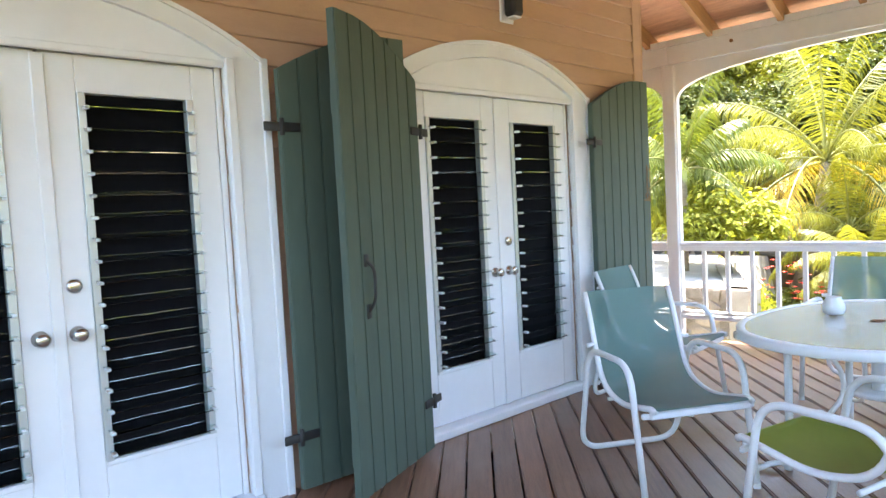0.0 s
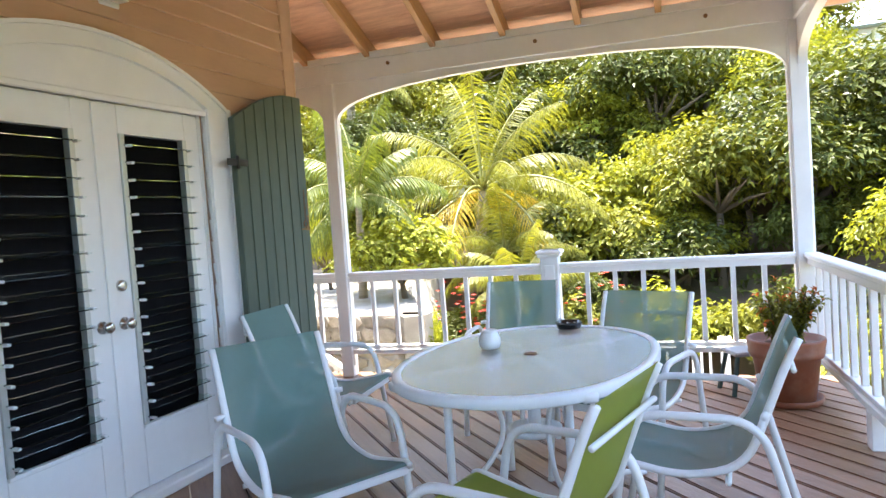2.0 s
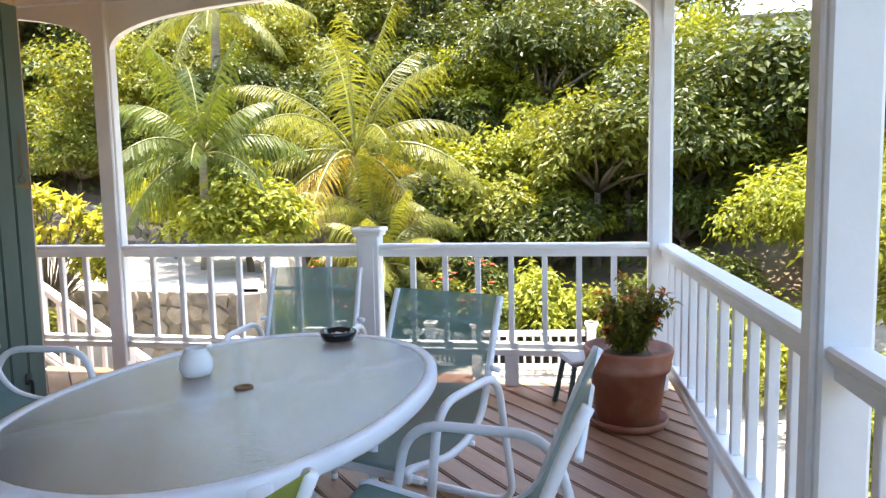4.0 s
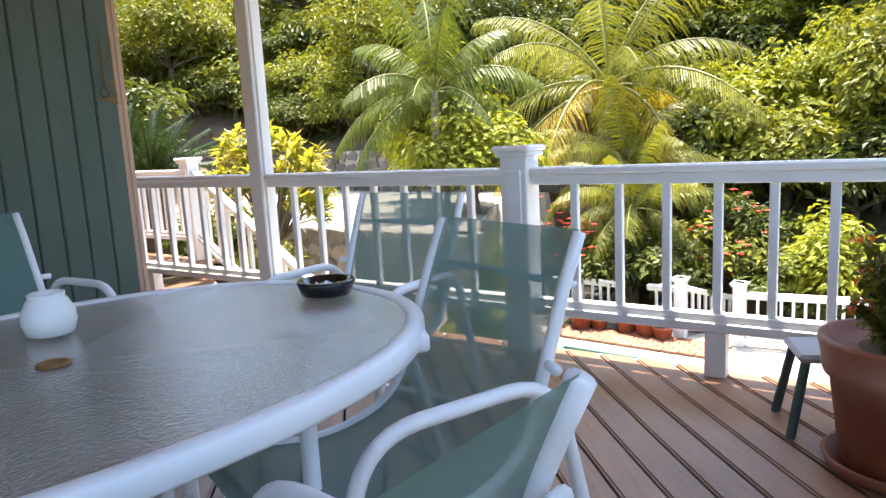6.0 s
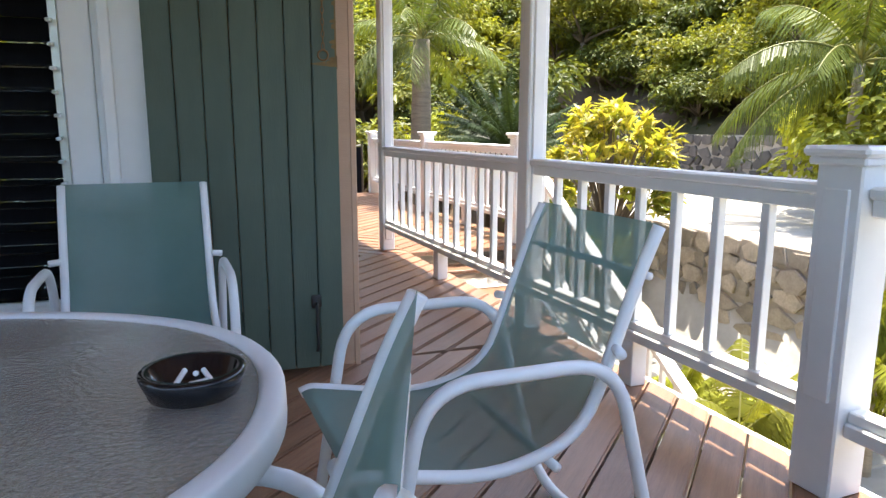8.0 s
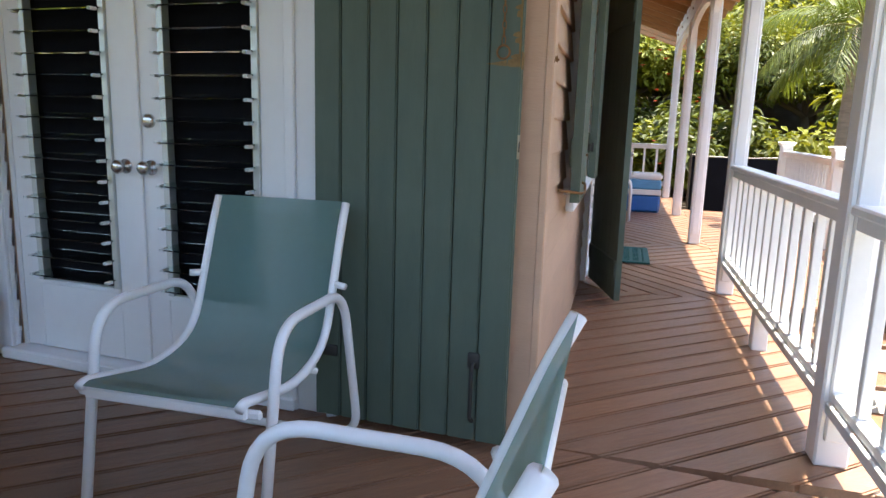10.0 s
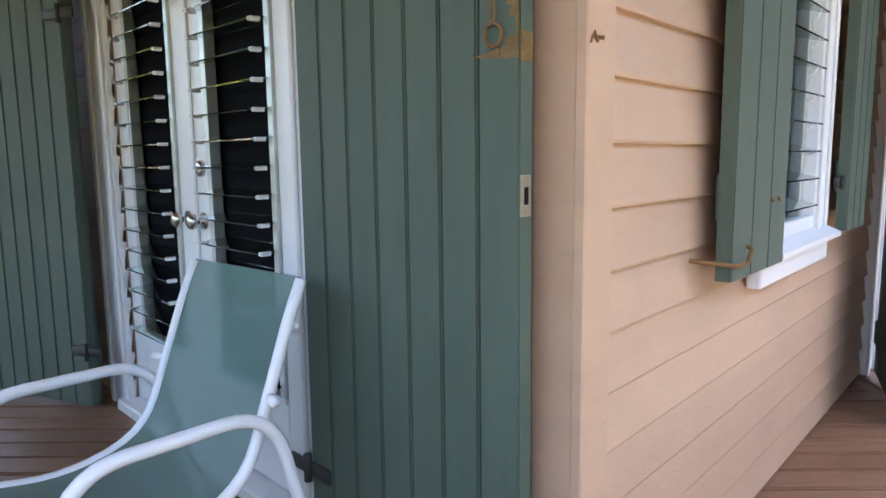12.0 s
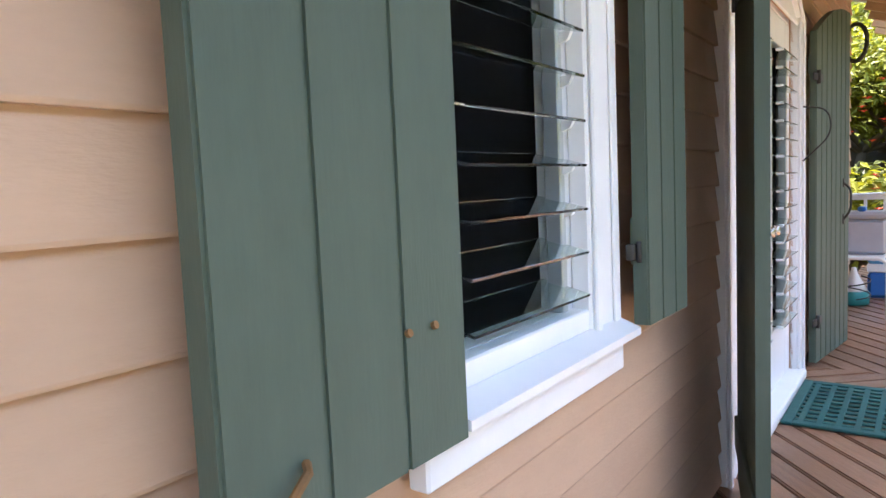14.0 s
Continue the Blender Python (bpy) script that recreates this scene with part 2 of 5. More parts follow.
# ---- mesh helpers ----
class Geo:
    """Gathers vertices and faces of one mesh."""

    def __init__(self):
        self.v, self.f = [], []

    def add(self, vs, fs):
        k = len(self.v)
        self.v += [tuple(p) for p in vs]
        self.f += [tuple(i + k for i in q) for q in fs]
        return self

    def box(self, lo, hi, c=0.003, m=None):
        """A box with chamfered edges."""
        lo, hi = Vector(lo), Vector(hi)
        c = min(c, *[(hi[i] - lo[i]) * 0.45 for i in range(3)])
        ids, vs = {}, []
        for sx in (0, 1):
            for sy in (0, 1):
                for sz in (0, 1):
                    s = (sx, sy, sz)
                    for ax in range(3):
                        p = [0, 0, 0]
                        for i in range(3):
                            e = lo[i] if s[i] == 0 else hi[i]
                            p[i] = e if i == ax else e + (c if s[i] == 0 else -c)
                        ids[(s, ax)] = len(vs)
                        vs.append(Vector(p))
        fs = []
        mid = (lo + hi) / 2

        def face(q):
            a, b, d = vs[q[0]], vs[q[1]], vs[q[2]]
            cen = sum((vs[i] for i in q), Vector()) / len(q)
            fs.append(q if (b - a).cross(d - a).dot(cen - mid) > 0 else q[::-1])

        for ax in range(3):
            u, w = [i for i in range(3) if i != ax]
            for side in (0, 1):
                q = []
                for a, b in ((0, 0), (1, 0), (1, 1), (0, 1)):
                    s = [0, 0, 0]
                    s[ax], s[u], s[w] = side, a, b
                    q.append(ids[(tuple(s), ax)])
                face(q)
            for a in (0, 1):
                for b in (0, 1):
                    s0, s1 = [0, 0, 0], [0, 0, 0]
                    s0[ax], s1[ax] = 0, 1
                    s0[u] = s1[u] = a
                    s0[w] = s1[w] = b
                    s0, s1 = tuple(s0), tuple(s1)
                    face([ids[(s0, u)], ids[(s1, u)], ids[(s1, w)], ids[(s0, w)]])
        for sx in (0, 1):
            for sy in (0, 1):
                for sz in (0, 1):
                    s = (sx, sy, sz)
                    face([ids[(s, 0)], ids[(s, 1)], ids[(s, 2)]])
        if m:
            vs = [m @ p for p in vs]
        return self.add(vs, fs)

    def tube(self, pts, r, n=10, cap=True):
        """A round tube along points; r is one radius or one for each point."""
        pts = [Vector(p) for p in pts]
        rs = r if isinstance(r, (list, tuple)) else [r] * len(pts)
        vs, fs = [], []
        side = None
        for i, p in enumerate(pts):
            d = (pts[min(i + 1, len(pts) - 1)] - pts[max(i - 1, 0)]).normalized()
            if side is None:
                side = d.orthogonal().normalized()
            side = (side - d * side.dot(d)).normalized()
            up = d.cross(side)
            for k in range(n):
                a = 2 * math.pi * k / n
                vs.append(p + (side * math.cos(a) + up * math.sin(a)) * rs[i])
        for i in range(len(pts) - 1):
            for k in range(n):
                a, b = i * n + k, i * n + (k + 1) % n
                fs.append((a, b, b + n, a + n))
        if cap:
            fs.append(tuple(range(n))[::-1])
            fs.append(tuple(range((len(pts) - 1) * n, len(pts) * n)))
        return self.add(vs, fs)

    def lathe(self, prof, n=32, at=(0, 0, 0)):
        """A turned shape from (radius, height) pairs."""
        at = Vector(at)
        vs = [at + Vector((r * math.cos(2 * math.pi * k / n), r * math.sin(2 * math.pi * k / n), z)) for r, z in prof for k in range(n)]
        fs = []
        for i in range(len(prof) - 1):
            for k in range(n):
                a, b = i * n + k, i * n + (k + 1) % n
                fs.append((a, b, b + n, a + n))
        fs.append(tuple(range(n))[::-1])
        fs.append(tuple(range((len(prof) - 1) * n, len(prof) * n)))
        return self.add(vs, fs)

    def prism(self, poly, lo, hi, axis=2, m=None):
        """A polygon given in two axes, drawn out along the third."""
        u, w = [i for i in range(3) if i != axis]
        vs = []
        for h in (lo, hi):
            for a, b in poly:
                p = [0, 0, 0]
                p[u], p[w], p[axis] = a, b, h
                vs.append(Vector(p) if m is None else m @ Vector(p))
        k = len(poly)
        fs = [tuple(range(k))[::-1], tuple(range(k, 2 * k))] + [(i, (i + 1) % k, (i + 1) % k + k, i + k) for i in range(k)]
        return self.add(vs, fs)

    def mesh(self, name, mat, smooth=False, fix=True):
        me = bpy.data.meshes.new(name)
        me.from_pydata(self.v, [], self.f)
        me.materials.append(mat)
        if fix:
            bm = bmesh.new()
            bm.from_mesh(me)
            bmesh.ops.recalc_face_normals(bm, faces=bm.faces)
            bm.to_mesh(me)
            bm.free()
        if smooth:
            me.polygons.foreach_set("use_smooth", [True] * len(me.polygons))
        me.update()
        return me


def part(name, geo, mat, parent=None, label="", smooth=False, fix=True):
    ob = new(name, geo.mesh(name, mat, smooth, fix) if isinstance(geo, Geo) else geo)
    if parent:
        ob.parent = parent
    return tagged(ob, label)


def thing(name, label, category, group="", kind="", m=None):
    ob = new(name)
    ob.empty_display_size = 0.1
    if m:
        ob.matrix_world = m
    return tagged(ob, label, category, group, kind)


def whole(name, geo, mat, label, category, group="", kind="", m=None, smooth=False, fix=True):
    ob = part(name, geo, mat, smooth=smooth, fix=fix)
    if m:
        ob.matrix_world = m
    return tagged(ob, label, category, group, kind)


def bend(pts, r=0.06, n=5):
    """Rounds the corners of a polyline."""
    pts = [Vector(p) for p in pts]
    out = [pts[0]]
    for a, b, c in zip(pts, pts[1:], pts[2:]):
        d1, d2 = (a - b), (c - b)
        k = min(r, d1.length * 0.49, d2.length * 0.49)
        p, q = b + d1.normalized() * k, b + d2.normalized() * k
        for i in range(n + 1):
            t = i / n
            out.append(p * (1 - t) ** 2 + b * 2 * t * (1 - t) + q * t * t)
    out.append(pts[-1])
    return out


# ---- plan ----
TILT = radians(4.2)
CO, SI = math.cos(TILT), math.sin(TILT)
CY = 3.70  # the house corner stands at x = 0, y = CY


def far(u, v, z=0.0):
    """A place by metres along and out from the far wall's line, from the house corner."""
    return Vector((u * CO - v * SI, CY + u * SI + v * CO, z))


WALL_A = Matrix(((0, -1, 0, 0), (1, 0, 0, 0), (0, 0, 1, 0), (0, 0, 0, 1)))  # local x along +y, local y into the wall
WALL_B = Matrix(((-CO, SI, 0, 0), (-SI, -CO, 0, CY), (0, 0, 1, 0), (0, 0, 0, 1)))  # local x along -x
FARM = Matrix(((CO, -SI, 0, 0), (SI, CO, 0, CY), (0, 0, 1, 0), (0, 0, 0, 1)))


# ---- house walls ----
def siding(parent, x0, x1, z0, z1, openings, m, pitch=0.1315):
    """Lapped boards over a wall, cut at the openings (x0, x1, z0, z1)."""
    z = z0
    while z < z1:
        top = min(z + pitch, z1)
        cuts = [(a, b) for a, b, c, d in openings if c < (z + top) / 2 < d]
        spans, at = [], x0
        for a, b in sorted(cuts):
            if a > at:
                spans.append((at, a))
            at = max(at, b)
        if at < x1:
            spans.append((at, x1))
        for a, b in spans:
            g = Geo().prism([(-0.022, z), (-0.020, z - 0.006), (0.0, z - 0.006), (0.0, top), (-0.005, top)], a, b, axis=0)
            part("siding_board", g, PEACH, parent)
        z += pitch
    return parent


def wall(name, label, m, x0, x1, z1, openings):
    """A thick wall with rectangular openings that start at the floor or above it."""
    ob = thing(name, label, "wall", kind="structure", m=m)
    g = Geo()
    at = x0
    for a, b, c, d in sorted(openings):
        g.box((at, 0.002, -0.1), (a, 0.16, z1), 0.002)
        if c > 0:
            g.box((a, 0.002, -0.1), (b, 0.16, c), 0.002)
        g.box((a, 0.002, d), (b, 0.16, z1), 0.002)
        at = b
    g.box((at, 0.002, -0.1), (x1, 0.16, z1), 0.002)
    part("wall_core", g, PEACH, ob)
    siding(ob, x0, x1, -0.114, z1, openings, m)
    return ob


D1, D2, D3 = -0.645, 1.965, 3.85
HALF = 0.755
wall_a = wall("wall_west", "peach painted lap siding house wall under the porch roof", WALL_A, -4.5, CY - 0.09, 4.4,
              [(D1 - HALF, D1 + HALF, -0.2, 2.12), (D2 - HALF, D2 + HALF, -0.2, 2.12)])
WIN = (1.02, 1.61, 0.89, 2.2)
wall_b = wall("wall_south", "peach painted lap siding wall with window and door", WALL_B, 0.065, 8.2, 3.25,
              [WIN, (D3 - HALF, D3 + HALF, -0.2, 2.12)])
g = Geo()
g.box((-0.10, -0.028, -0.05), (0.02, 0.0, 4.2), 0.004, Matrix.Translation((0, CY, 0)) @ WALL_A)
g.box((-0.032, -0.028, -0.05), (0.075, 0.0, 3.2), 0.004, WALL_B)
whole("corner_trim", g, PEACH, "peach painted corner boards of the house", "trim", kind="structure")

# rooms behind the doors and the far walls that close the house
# the near-black colour stands in for the darkness of these unlit rooms
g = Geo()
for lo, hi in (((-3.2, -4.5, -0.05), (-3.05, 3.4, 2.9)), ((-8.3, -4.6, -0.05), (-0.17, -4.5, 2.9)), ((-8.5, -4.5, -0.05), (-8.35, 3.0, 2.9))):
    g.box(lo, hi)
whole("wall_inner", g, DARK, "inner walls coloured near black for the unlit rooms", "wall", kind="structure")
whole("floor_inner", Geo().box((-8.4, -4.5, -0.06), (-0.17, 3.0, -0.01)), DARK, "floor coloured near black for the unlit rooms", "floor", kind="structure")
whole("ceiling_inner", Geo().box((-8.4, -4.5, 2.75), (-0.17, 3.0, 2.85)), DARK, "ceiling coloured near black for the unlit rooms", "ceiling", kind="structure")


def arc(x0, x1, z, rise, n=20):
    """Points of a flat arch from x0 to x1."""
    w = (x1 - x0) / 2
    r = (w * w + rise * rise) / (2 * rise)
    c, half = (x0 + x1) / 2, math.asin(min(1, w / r))
    return [(c + r * math.sin(a), z + rise - r + r * math.cos(a)) for a in [half * (2 * i / n - 1) for i in range(n + 1)]]


def arch_band(g, x0, x1, z, rise, wide, lo, hi):
    """A curved casing board over an arch, as quads between two arcs."""
    a, b = arc(x0, x1, z, rise), arc(x0 - wide, x1 + wide, z, rise + wide * 0.5)
    vs = [Vector((p[0], h, p[1])) for h in (lo, hi) for arcs in (a, b) for p in arcs]
    k = len(a)
    fs = []
    for i in range(k - 1):
        fs += [(i, i + 1, k + i + 1, k + i), (2 * k + i, 2 * k + i + 1, 3 * k + i + 1, 3 * k + i),
               (i, i + 1, 2 * k + i + 1, 2 * k + i), (k + i, k + i + 1, 3 * k + i + 1, 3 * k + i)]
    fs += [(0, k, 3 * k, 2 * k), (k - 1, 2 * k - 1, 4 * k - 1, 3 * k - 1)]
    g.add(vs, fs)


def knob(parent, x, z, y=-0.0):
    g = Geo().lathe([(0.032, 0), (0.032, 0.006), (0.012, 0.012), (0.012, 0.032), (0.027, 0.038), (0.030, 0.052), (0.022, 0.064), (0.004, 0.066)], 20)
    ob = part("door_knob", g, CHROME, parent, "brushed nickel knob", True)
    ob.matrix_local = pose(x, y, z, 90)


def french_door(name, centre, m, label):
    ob = thing(name, label, "french door", "louvred french doors", "structure", m @ Matrix.Translation((centre, 0, 0)))
    g = Geo()
    for s in (-1, 1):
        a, b = sorted((s * 0.755, s * 0.965))
        g.box((a, -0.045, -0.02), (b, 0.0, 2.14), 0.006)
        a, b = sorted((s * 0.755, s * 0.80))
        g.box((a, -0.062, -0.02), (b, -0.045, 2.12), 0.005)
        a, b = sorted((s * 0.93, s * 0.972))
        g.box((a, -0.060, -0.02), (b, -0.045, 2.14), 0.005)
    arch_band(g, -0.755, 0.755, 2.12, 0.20, 0.21, -0.045, -0.024)
    arch_band(g, -0.755, 0.755, 2.12, 0.20, 0.035, -0.062, -0.045)
    arch_band(g, -0.93, 0.93, 2.12, 0.285, 0.038, -0.060, -0.045)
    part("casing", g, DOORW, ob, "white moulded casing with a flat arch")
    g = Geo().prism([(-0.755, 2.10)] + arc(-0.755, 0.755, 2.12, 0.20) + [(0.755, 2.10)], -0.034, -0.024, axis=1)
    g.box((-0.755, -0.05, 2.075), (0.755, -0.034, 2.11), 0.006)
    part("arch_panel", g, DOORW, ob, "white panel under the arch")
    g = Geo().box((-0.755, 0.0, -0.02), (-0.725, 0.16, 2.12)).box((0.725, 0.0, -0.02), (0.755, 0.16, 2.12)).box((-0.725, 0.0, 2.085), (0.725, 0.16, 2.12))
    part("jamb", g, DOORW, ob)
    part("sill", Geo().box((-0.80, -0.09, -0.0), (0.80, 0.1, 0.055), 0.008), DOORW, ob, "worn white threshold")
    for s in (-1, 1):
        x0, x1 = (-0.722, -0.003) if s < 0 else (0.003, 0.722)
        g0, g1 = (-0.61, -0.135) if s < 0 else (0.135, 0.61)
        leaf = Geo()
        leaf.box((x0, 0.0, 0.06), (g0, 0.045, 2.08), 0.004).box((g1, 0.0, 0.06), (x1, 0.045, 2.08), 0.004)
        leaf.box((g0, 0.0, 0.06), (g1, 0.045, 0.385), 0.003).box((g0, 0.0, 1.925), (g1, 0.045, 2.08), 0.003)
        leaf.box((g0, -0.012, 0.372), (g1, 0.02, 0.395), 0.004)
        if s > 0:
            leaf.box((-0.024, -0.012, 0.06), (0.026, 0.0, 2.07), 0.004)
        lf = part("door_leaf", leaf, DOORW, ob, "white panelled door leaf")
        ch = Geo()
        for a in (g0, g1 - 0.03):
            ch.box((a, -0.012, 0.39), (a + 0.03, 0.03, 1.925), 0.002)
        part("louvre_channel", ch, ALU, lf, "grey metal louvre channels")
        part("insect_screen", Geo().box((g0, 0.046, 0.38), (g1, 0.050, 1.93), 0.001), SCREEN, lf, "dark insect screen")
        slat = Geo().box((g0 + 0.012, -0.058, -0.003), (g1 - 0.012, 0.058, 0.003), 0.001).mesh("louvre_slat", GLASS)
        for i in range(17):
            sl = part("louvre_slat", slat, None, lf)
            sl.matrix_local = pose(0, -0.012, 0.435 + i * 0.0895, 8)
            sl.visible_shadow = False
        clip = Geo()
        for i in range(17):
            for a in (g0 + 0.012, g1 - 0.03):
                clip.box((a, -0.066, 0.4295 + i * 0.0895 - 0.009), (a + 0.018, -0.030, 0.4295 + i * 0.0895 + 0.004), 0.002)
        part("louvre_clips", clip, DOORW, lf)
        knob(lf, s * 0.068, 0.945)
        if s > 0:
            dead = part("deadbolt", Geo().lathe([(0.03, 0), (0.03, 0.012), (0.02, 0.018), (0.003, 0.019)], 18), CHROME, lf, "round nickel deadbolt", True)
            dead.matrix_local = pose(s * 0.068, 0.0, 1.14, 90)
    return ob


french_door("door_1", D1, WALL_A, "white double doors with glass louvres and arched casing")
french_door("door_2", D2, WALL_A, "white double doors with glass louvres behind teal chairs")
french_door("door_3", D3, WALL_B, "white louvred double doors behind a green mat")


# ---- shutters ----
def shutter(label, m, width=0.76, low=0.035, shoulder=2.08, rise=0.22, planks=7, hook=None, handle=False, flip=1, gap=0.004, deep=0.04, hinges=True):
    """A plank shutter. Its hinge edge is local x = 0, and it runs along +x with its shown face towards -y."""
    ob = thing("shutter", label, "shutter", "green plank shutters", m=m)
    w = width / planks
    for i in range(planks):
        a, b = i * w + gap / 2, (i + 1) * w - gap / 2
        top = [shoulder + rise * math.sin(min(1.0, x / width / 0.85) * math.pi / 2) for x in (a, (a + b) / 2, b)]
        c = 0.005
        poly = [(a, low), (b, low), (b, top[2]), ((a + b) / 2, top[1]), (a, top[0])]
        g = Geo().prism(poly, -deep + c, 0.0, axis=1)
        inner = [(a + c, low), (b - c, low), (b - c, top[2]), ((a + b) / 2, top[1]), (a + c, top[0])]
        g.prism(inner, -deep, -deep + c, axis=1)
        part("plank", g, GREEN, ob)
    for z in (low + 0.15, shoulder - 0.25):
        part("batten", Geo().box((0.01, -deep * 0.45, z), (width - 0.01, 0.012, z + 0.12), 0.004), GREEN, ob)
    for z in (low + (shoulder - low) * 0.13, low + (shoulder - low) * 0.865) if hinges else ():
        g = Geo().box((-0.09, -0.012 - deep, z - 0.022), (0.10, -deep - 0.002, z + 0.022), 0.003)
        g.tube([(0, -deep - 0.012, z - 0.04), (0, -deep - 0.012, z + 0.04)], 0.012, 8)
        part("hinge", g, BLACKM, ob, "black strap hinge", True)
    if handle:
        x, z = width - 0.15, 1.02
        g = Geo().box((x - 0.02, -deep - 0.006, z + 0.10), (x + 0.02, -deep, z + 0.16), 0.003).box((x - 0.02, -deep - 0.006, z - 0.15), (x + 0.02, -deep, z - 0.08), 0.003)
        g.tube(bend([(x, -deep, z + 0.13), (x, -deep - 0.045, z + 0.09), (x, -deep - 0.045, z - 0.06), (x, -deep, z - 0.12)], 0.04), 0.008, 8)
        part("pull_handle", g, BLACKM, ob, "dark iron pull handle", True)
    if hook:
        x, z = hook
        g = Geo().tube(bend([(x, -deep, z), (x, -deep - 0.03, z), (x, -deep - 0.035, z - 0.2), (x, -deep, z - 0.22)], 0.02), 0.008, 8)
        g.box((x - 0.022, -deep - 0.012, z - 0.02), (x + 0.022, -deep, z + 0.04), 0.008)
        part("holdback", g, BLACKM, ob, "black iron holdback", True)
    return ob


def shutter_at(hinge, angle, mirror=False):
    """Hinge foot and the heading of the leaf, degrees from +x; the shown face is on the right of the heading unless mirrored."""
    m = Matrix.Translation((*hinge, 0)) @ Matrix.Rotation(radians(angle), 4, "Z")
    return m @ Matrix.Diagonal((1, -1, 1, 1)) if mirror else m


shutter("dark green plank shutter folded open beside the doors", shutter_at((0.10, 0.33), 88), hook=None)
shutter("weathered green plank shutter swung out with iron handle", shutter_at((0.15, 1.13), -90 + 22, True), handle=True)
sh = shutter("green plank shutter with rust stain fastened open by the corner", shutter_at((0.075, 2.88), 90), hook=(0.64, 0.33))
BRASS = material("tarnished_brass", (0.36, 0.32, 0.23), 0.45, 0.4, var=0.3, scale=25)
lp = part("lock_plate", Geo().box((0.757, -0.036, 1.055), (0.7605, -0.006, 1.135), 0.001), BRASS, sh, "tarnished lock plate")
part("lock_slot", Geo().box((0.7600, -0.027, 1.078), (0.7612, -0.014, 1.112)), DARK, lp)
STAIN = material("rust_stain", (0.20, 0.125, 0.045), 0.8, var=0.5, scale=20)
g = Geo()
for x0, x1, z0, z1 in ((0.712, 0.757, 1.352, 1.378), (0.722, 0.757, 1.378, 1.392), (0.735, 0.757, 1.425, 1.445), (0.728, 0.757, 1.445, 1.462), (0.737, 0.757, 1.505, 1.530), (0.731, 0.757, 1.53, 1.545), (0.74, 0.757, 1.60, 1.62)):
    g.prism([(x0, z0 + 0.004), (x0 + 0.012, z0), (x1, z0), (x1, z1), (x0 + 0.016, z1), (x0 + 0.003, z1 - 0.005)], -0.0413, -0.0395, axis=1)
g.prism([(0.640, 1.362), (0.68, 1.357), (0.711, 1.354), (0.711, 1.374), (0.69, 1.369)], -0.0413, -0.0395, axis=1)
g.prism([(0.750, 1.378), (0.757, 1.378), (0.757, 1.66), (0.751, 1.66)], -0.0411, -0.0395, axis=1).box((0.7585, -0.038, 1.345), (0.7607, -0.002, 1.40))
part("rust_stain", g, STAIN, sh, "orange rust stain")
g = Geo()
for i in range(9):
    z = 1.435 + i * 0.024
    turn = 1.57 * (i % 2)
    g.tube([(0.700 + 0.006 * math.cos(t) * math.cos(turn), -0.049 + 0.006 * math.cos(t) * math.sin(turn), z + 0.015 * math.sin(t)) for t in [6.2832 * k / 10 for k in range(11)]], 0.0018, 5)
g.tube([(0.700 + 0.021 * math.cos(t), -0.047, 1.398 + 0.021 * math.sin(t)) for t in [6.2832 * k / 18 for k in range(19)]], 0.0035, 6)
part("chain_and_ring", g, RUST, sh, "rusted chain ending in a ring")
g = Geo().tube([(-0.024, -0.027, 1.375), (-0.022, -0.036, 1.395), (-0.012, -0.036, 1.378), (-0.010, -0.027, 1.395)], 0.003, 6).tube([(0.002, -0.027, 1.388), (0.006, -0.040, 1.386)], 0.004, 6)
whole("wall_hook", g, RUST, "bent rusty hook in the corner board", "hook", m=WALL_B)


# ---- window on the far wall ----
win = thing("window_1", "white framed glass louvre window with deep sill", "window", kind="structure", m=WALL_B)
x0, x1, z0, z1 = WIN
g = Geo()
for a, b in ((x0 - 0.15, x0 + 0.015), (x1 - 0.015, x1 + 0.16)):
    g.box((a, -0.05, z0 - 0.03), (b, 0.0, z1 + 0.12), 0.006)
    g.box((a + 0.01, -0.062, z0 - 0.03), (a + 0.04, -0.05, z1 + 0.1), 0.004)
    g.box((b - 0.05, -0.058, z0 - 0.03), (b - 0.012, -0.05, z1 + 0.1), 0.004)
g.box((x0 + 0.015, -0.05, z1 - 0.01), (x1 - 0.015, 0.0, z1 + 0.12), 0.006)
part("window_casing", g, DOORW, win)
g = Geo().box((x0, 0.0, z0), (x0 + 0.05, 0.09, z1), 0.004).box((x1 - 0.05, 0.0, z0), (x1, 0.09, z1), 0.004).box((x0 + 0.05, 0.0, z0), (x1 - 0.05, 0.09, z0 + 0.05), 0.004).box((x0 + 0.015, -0.045, z0 + 0.002), (x1 - 0.015, -0.001, z0 + 0.052), 0.004)
part("window_frame", g, DOORW, win)
g = Geo().prism([(-0.105, z0 - 0.035), (-0.105, z0 - 0.018), (-0.05, z0 + 0.004), (0.10, z0 + 0.012), (0.10, z0 - 0.035)], 1.005, x1 + 0.155, axis=0)
g.box((x0 - 0.17, -0.05, z0 - 0.035), (1.005, 0.0, z0 - 0.003))
part("window_sill", g, DOORW, win)
part("apron", Geo().box((x0 - 0.075, -0.062, z0 - 0.125), (x1 + 0.15, -0.02, z0 - 0.036), 0.005), DOORW, win)
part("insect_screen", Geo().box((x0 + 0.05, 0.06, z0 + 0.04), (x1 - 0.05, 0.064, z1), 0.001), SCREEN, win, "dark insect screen")
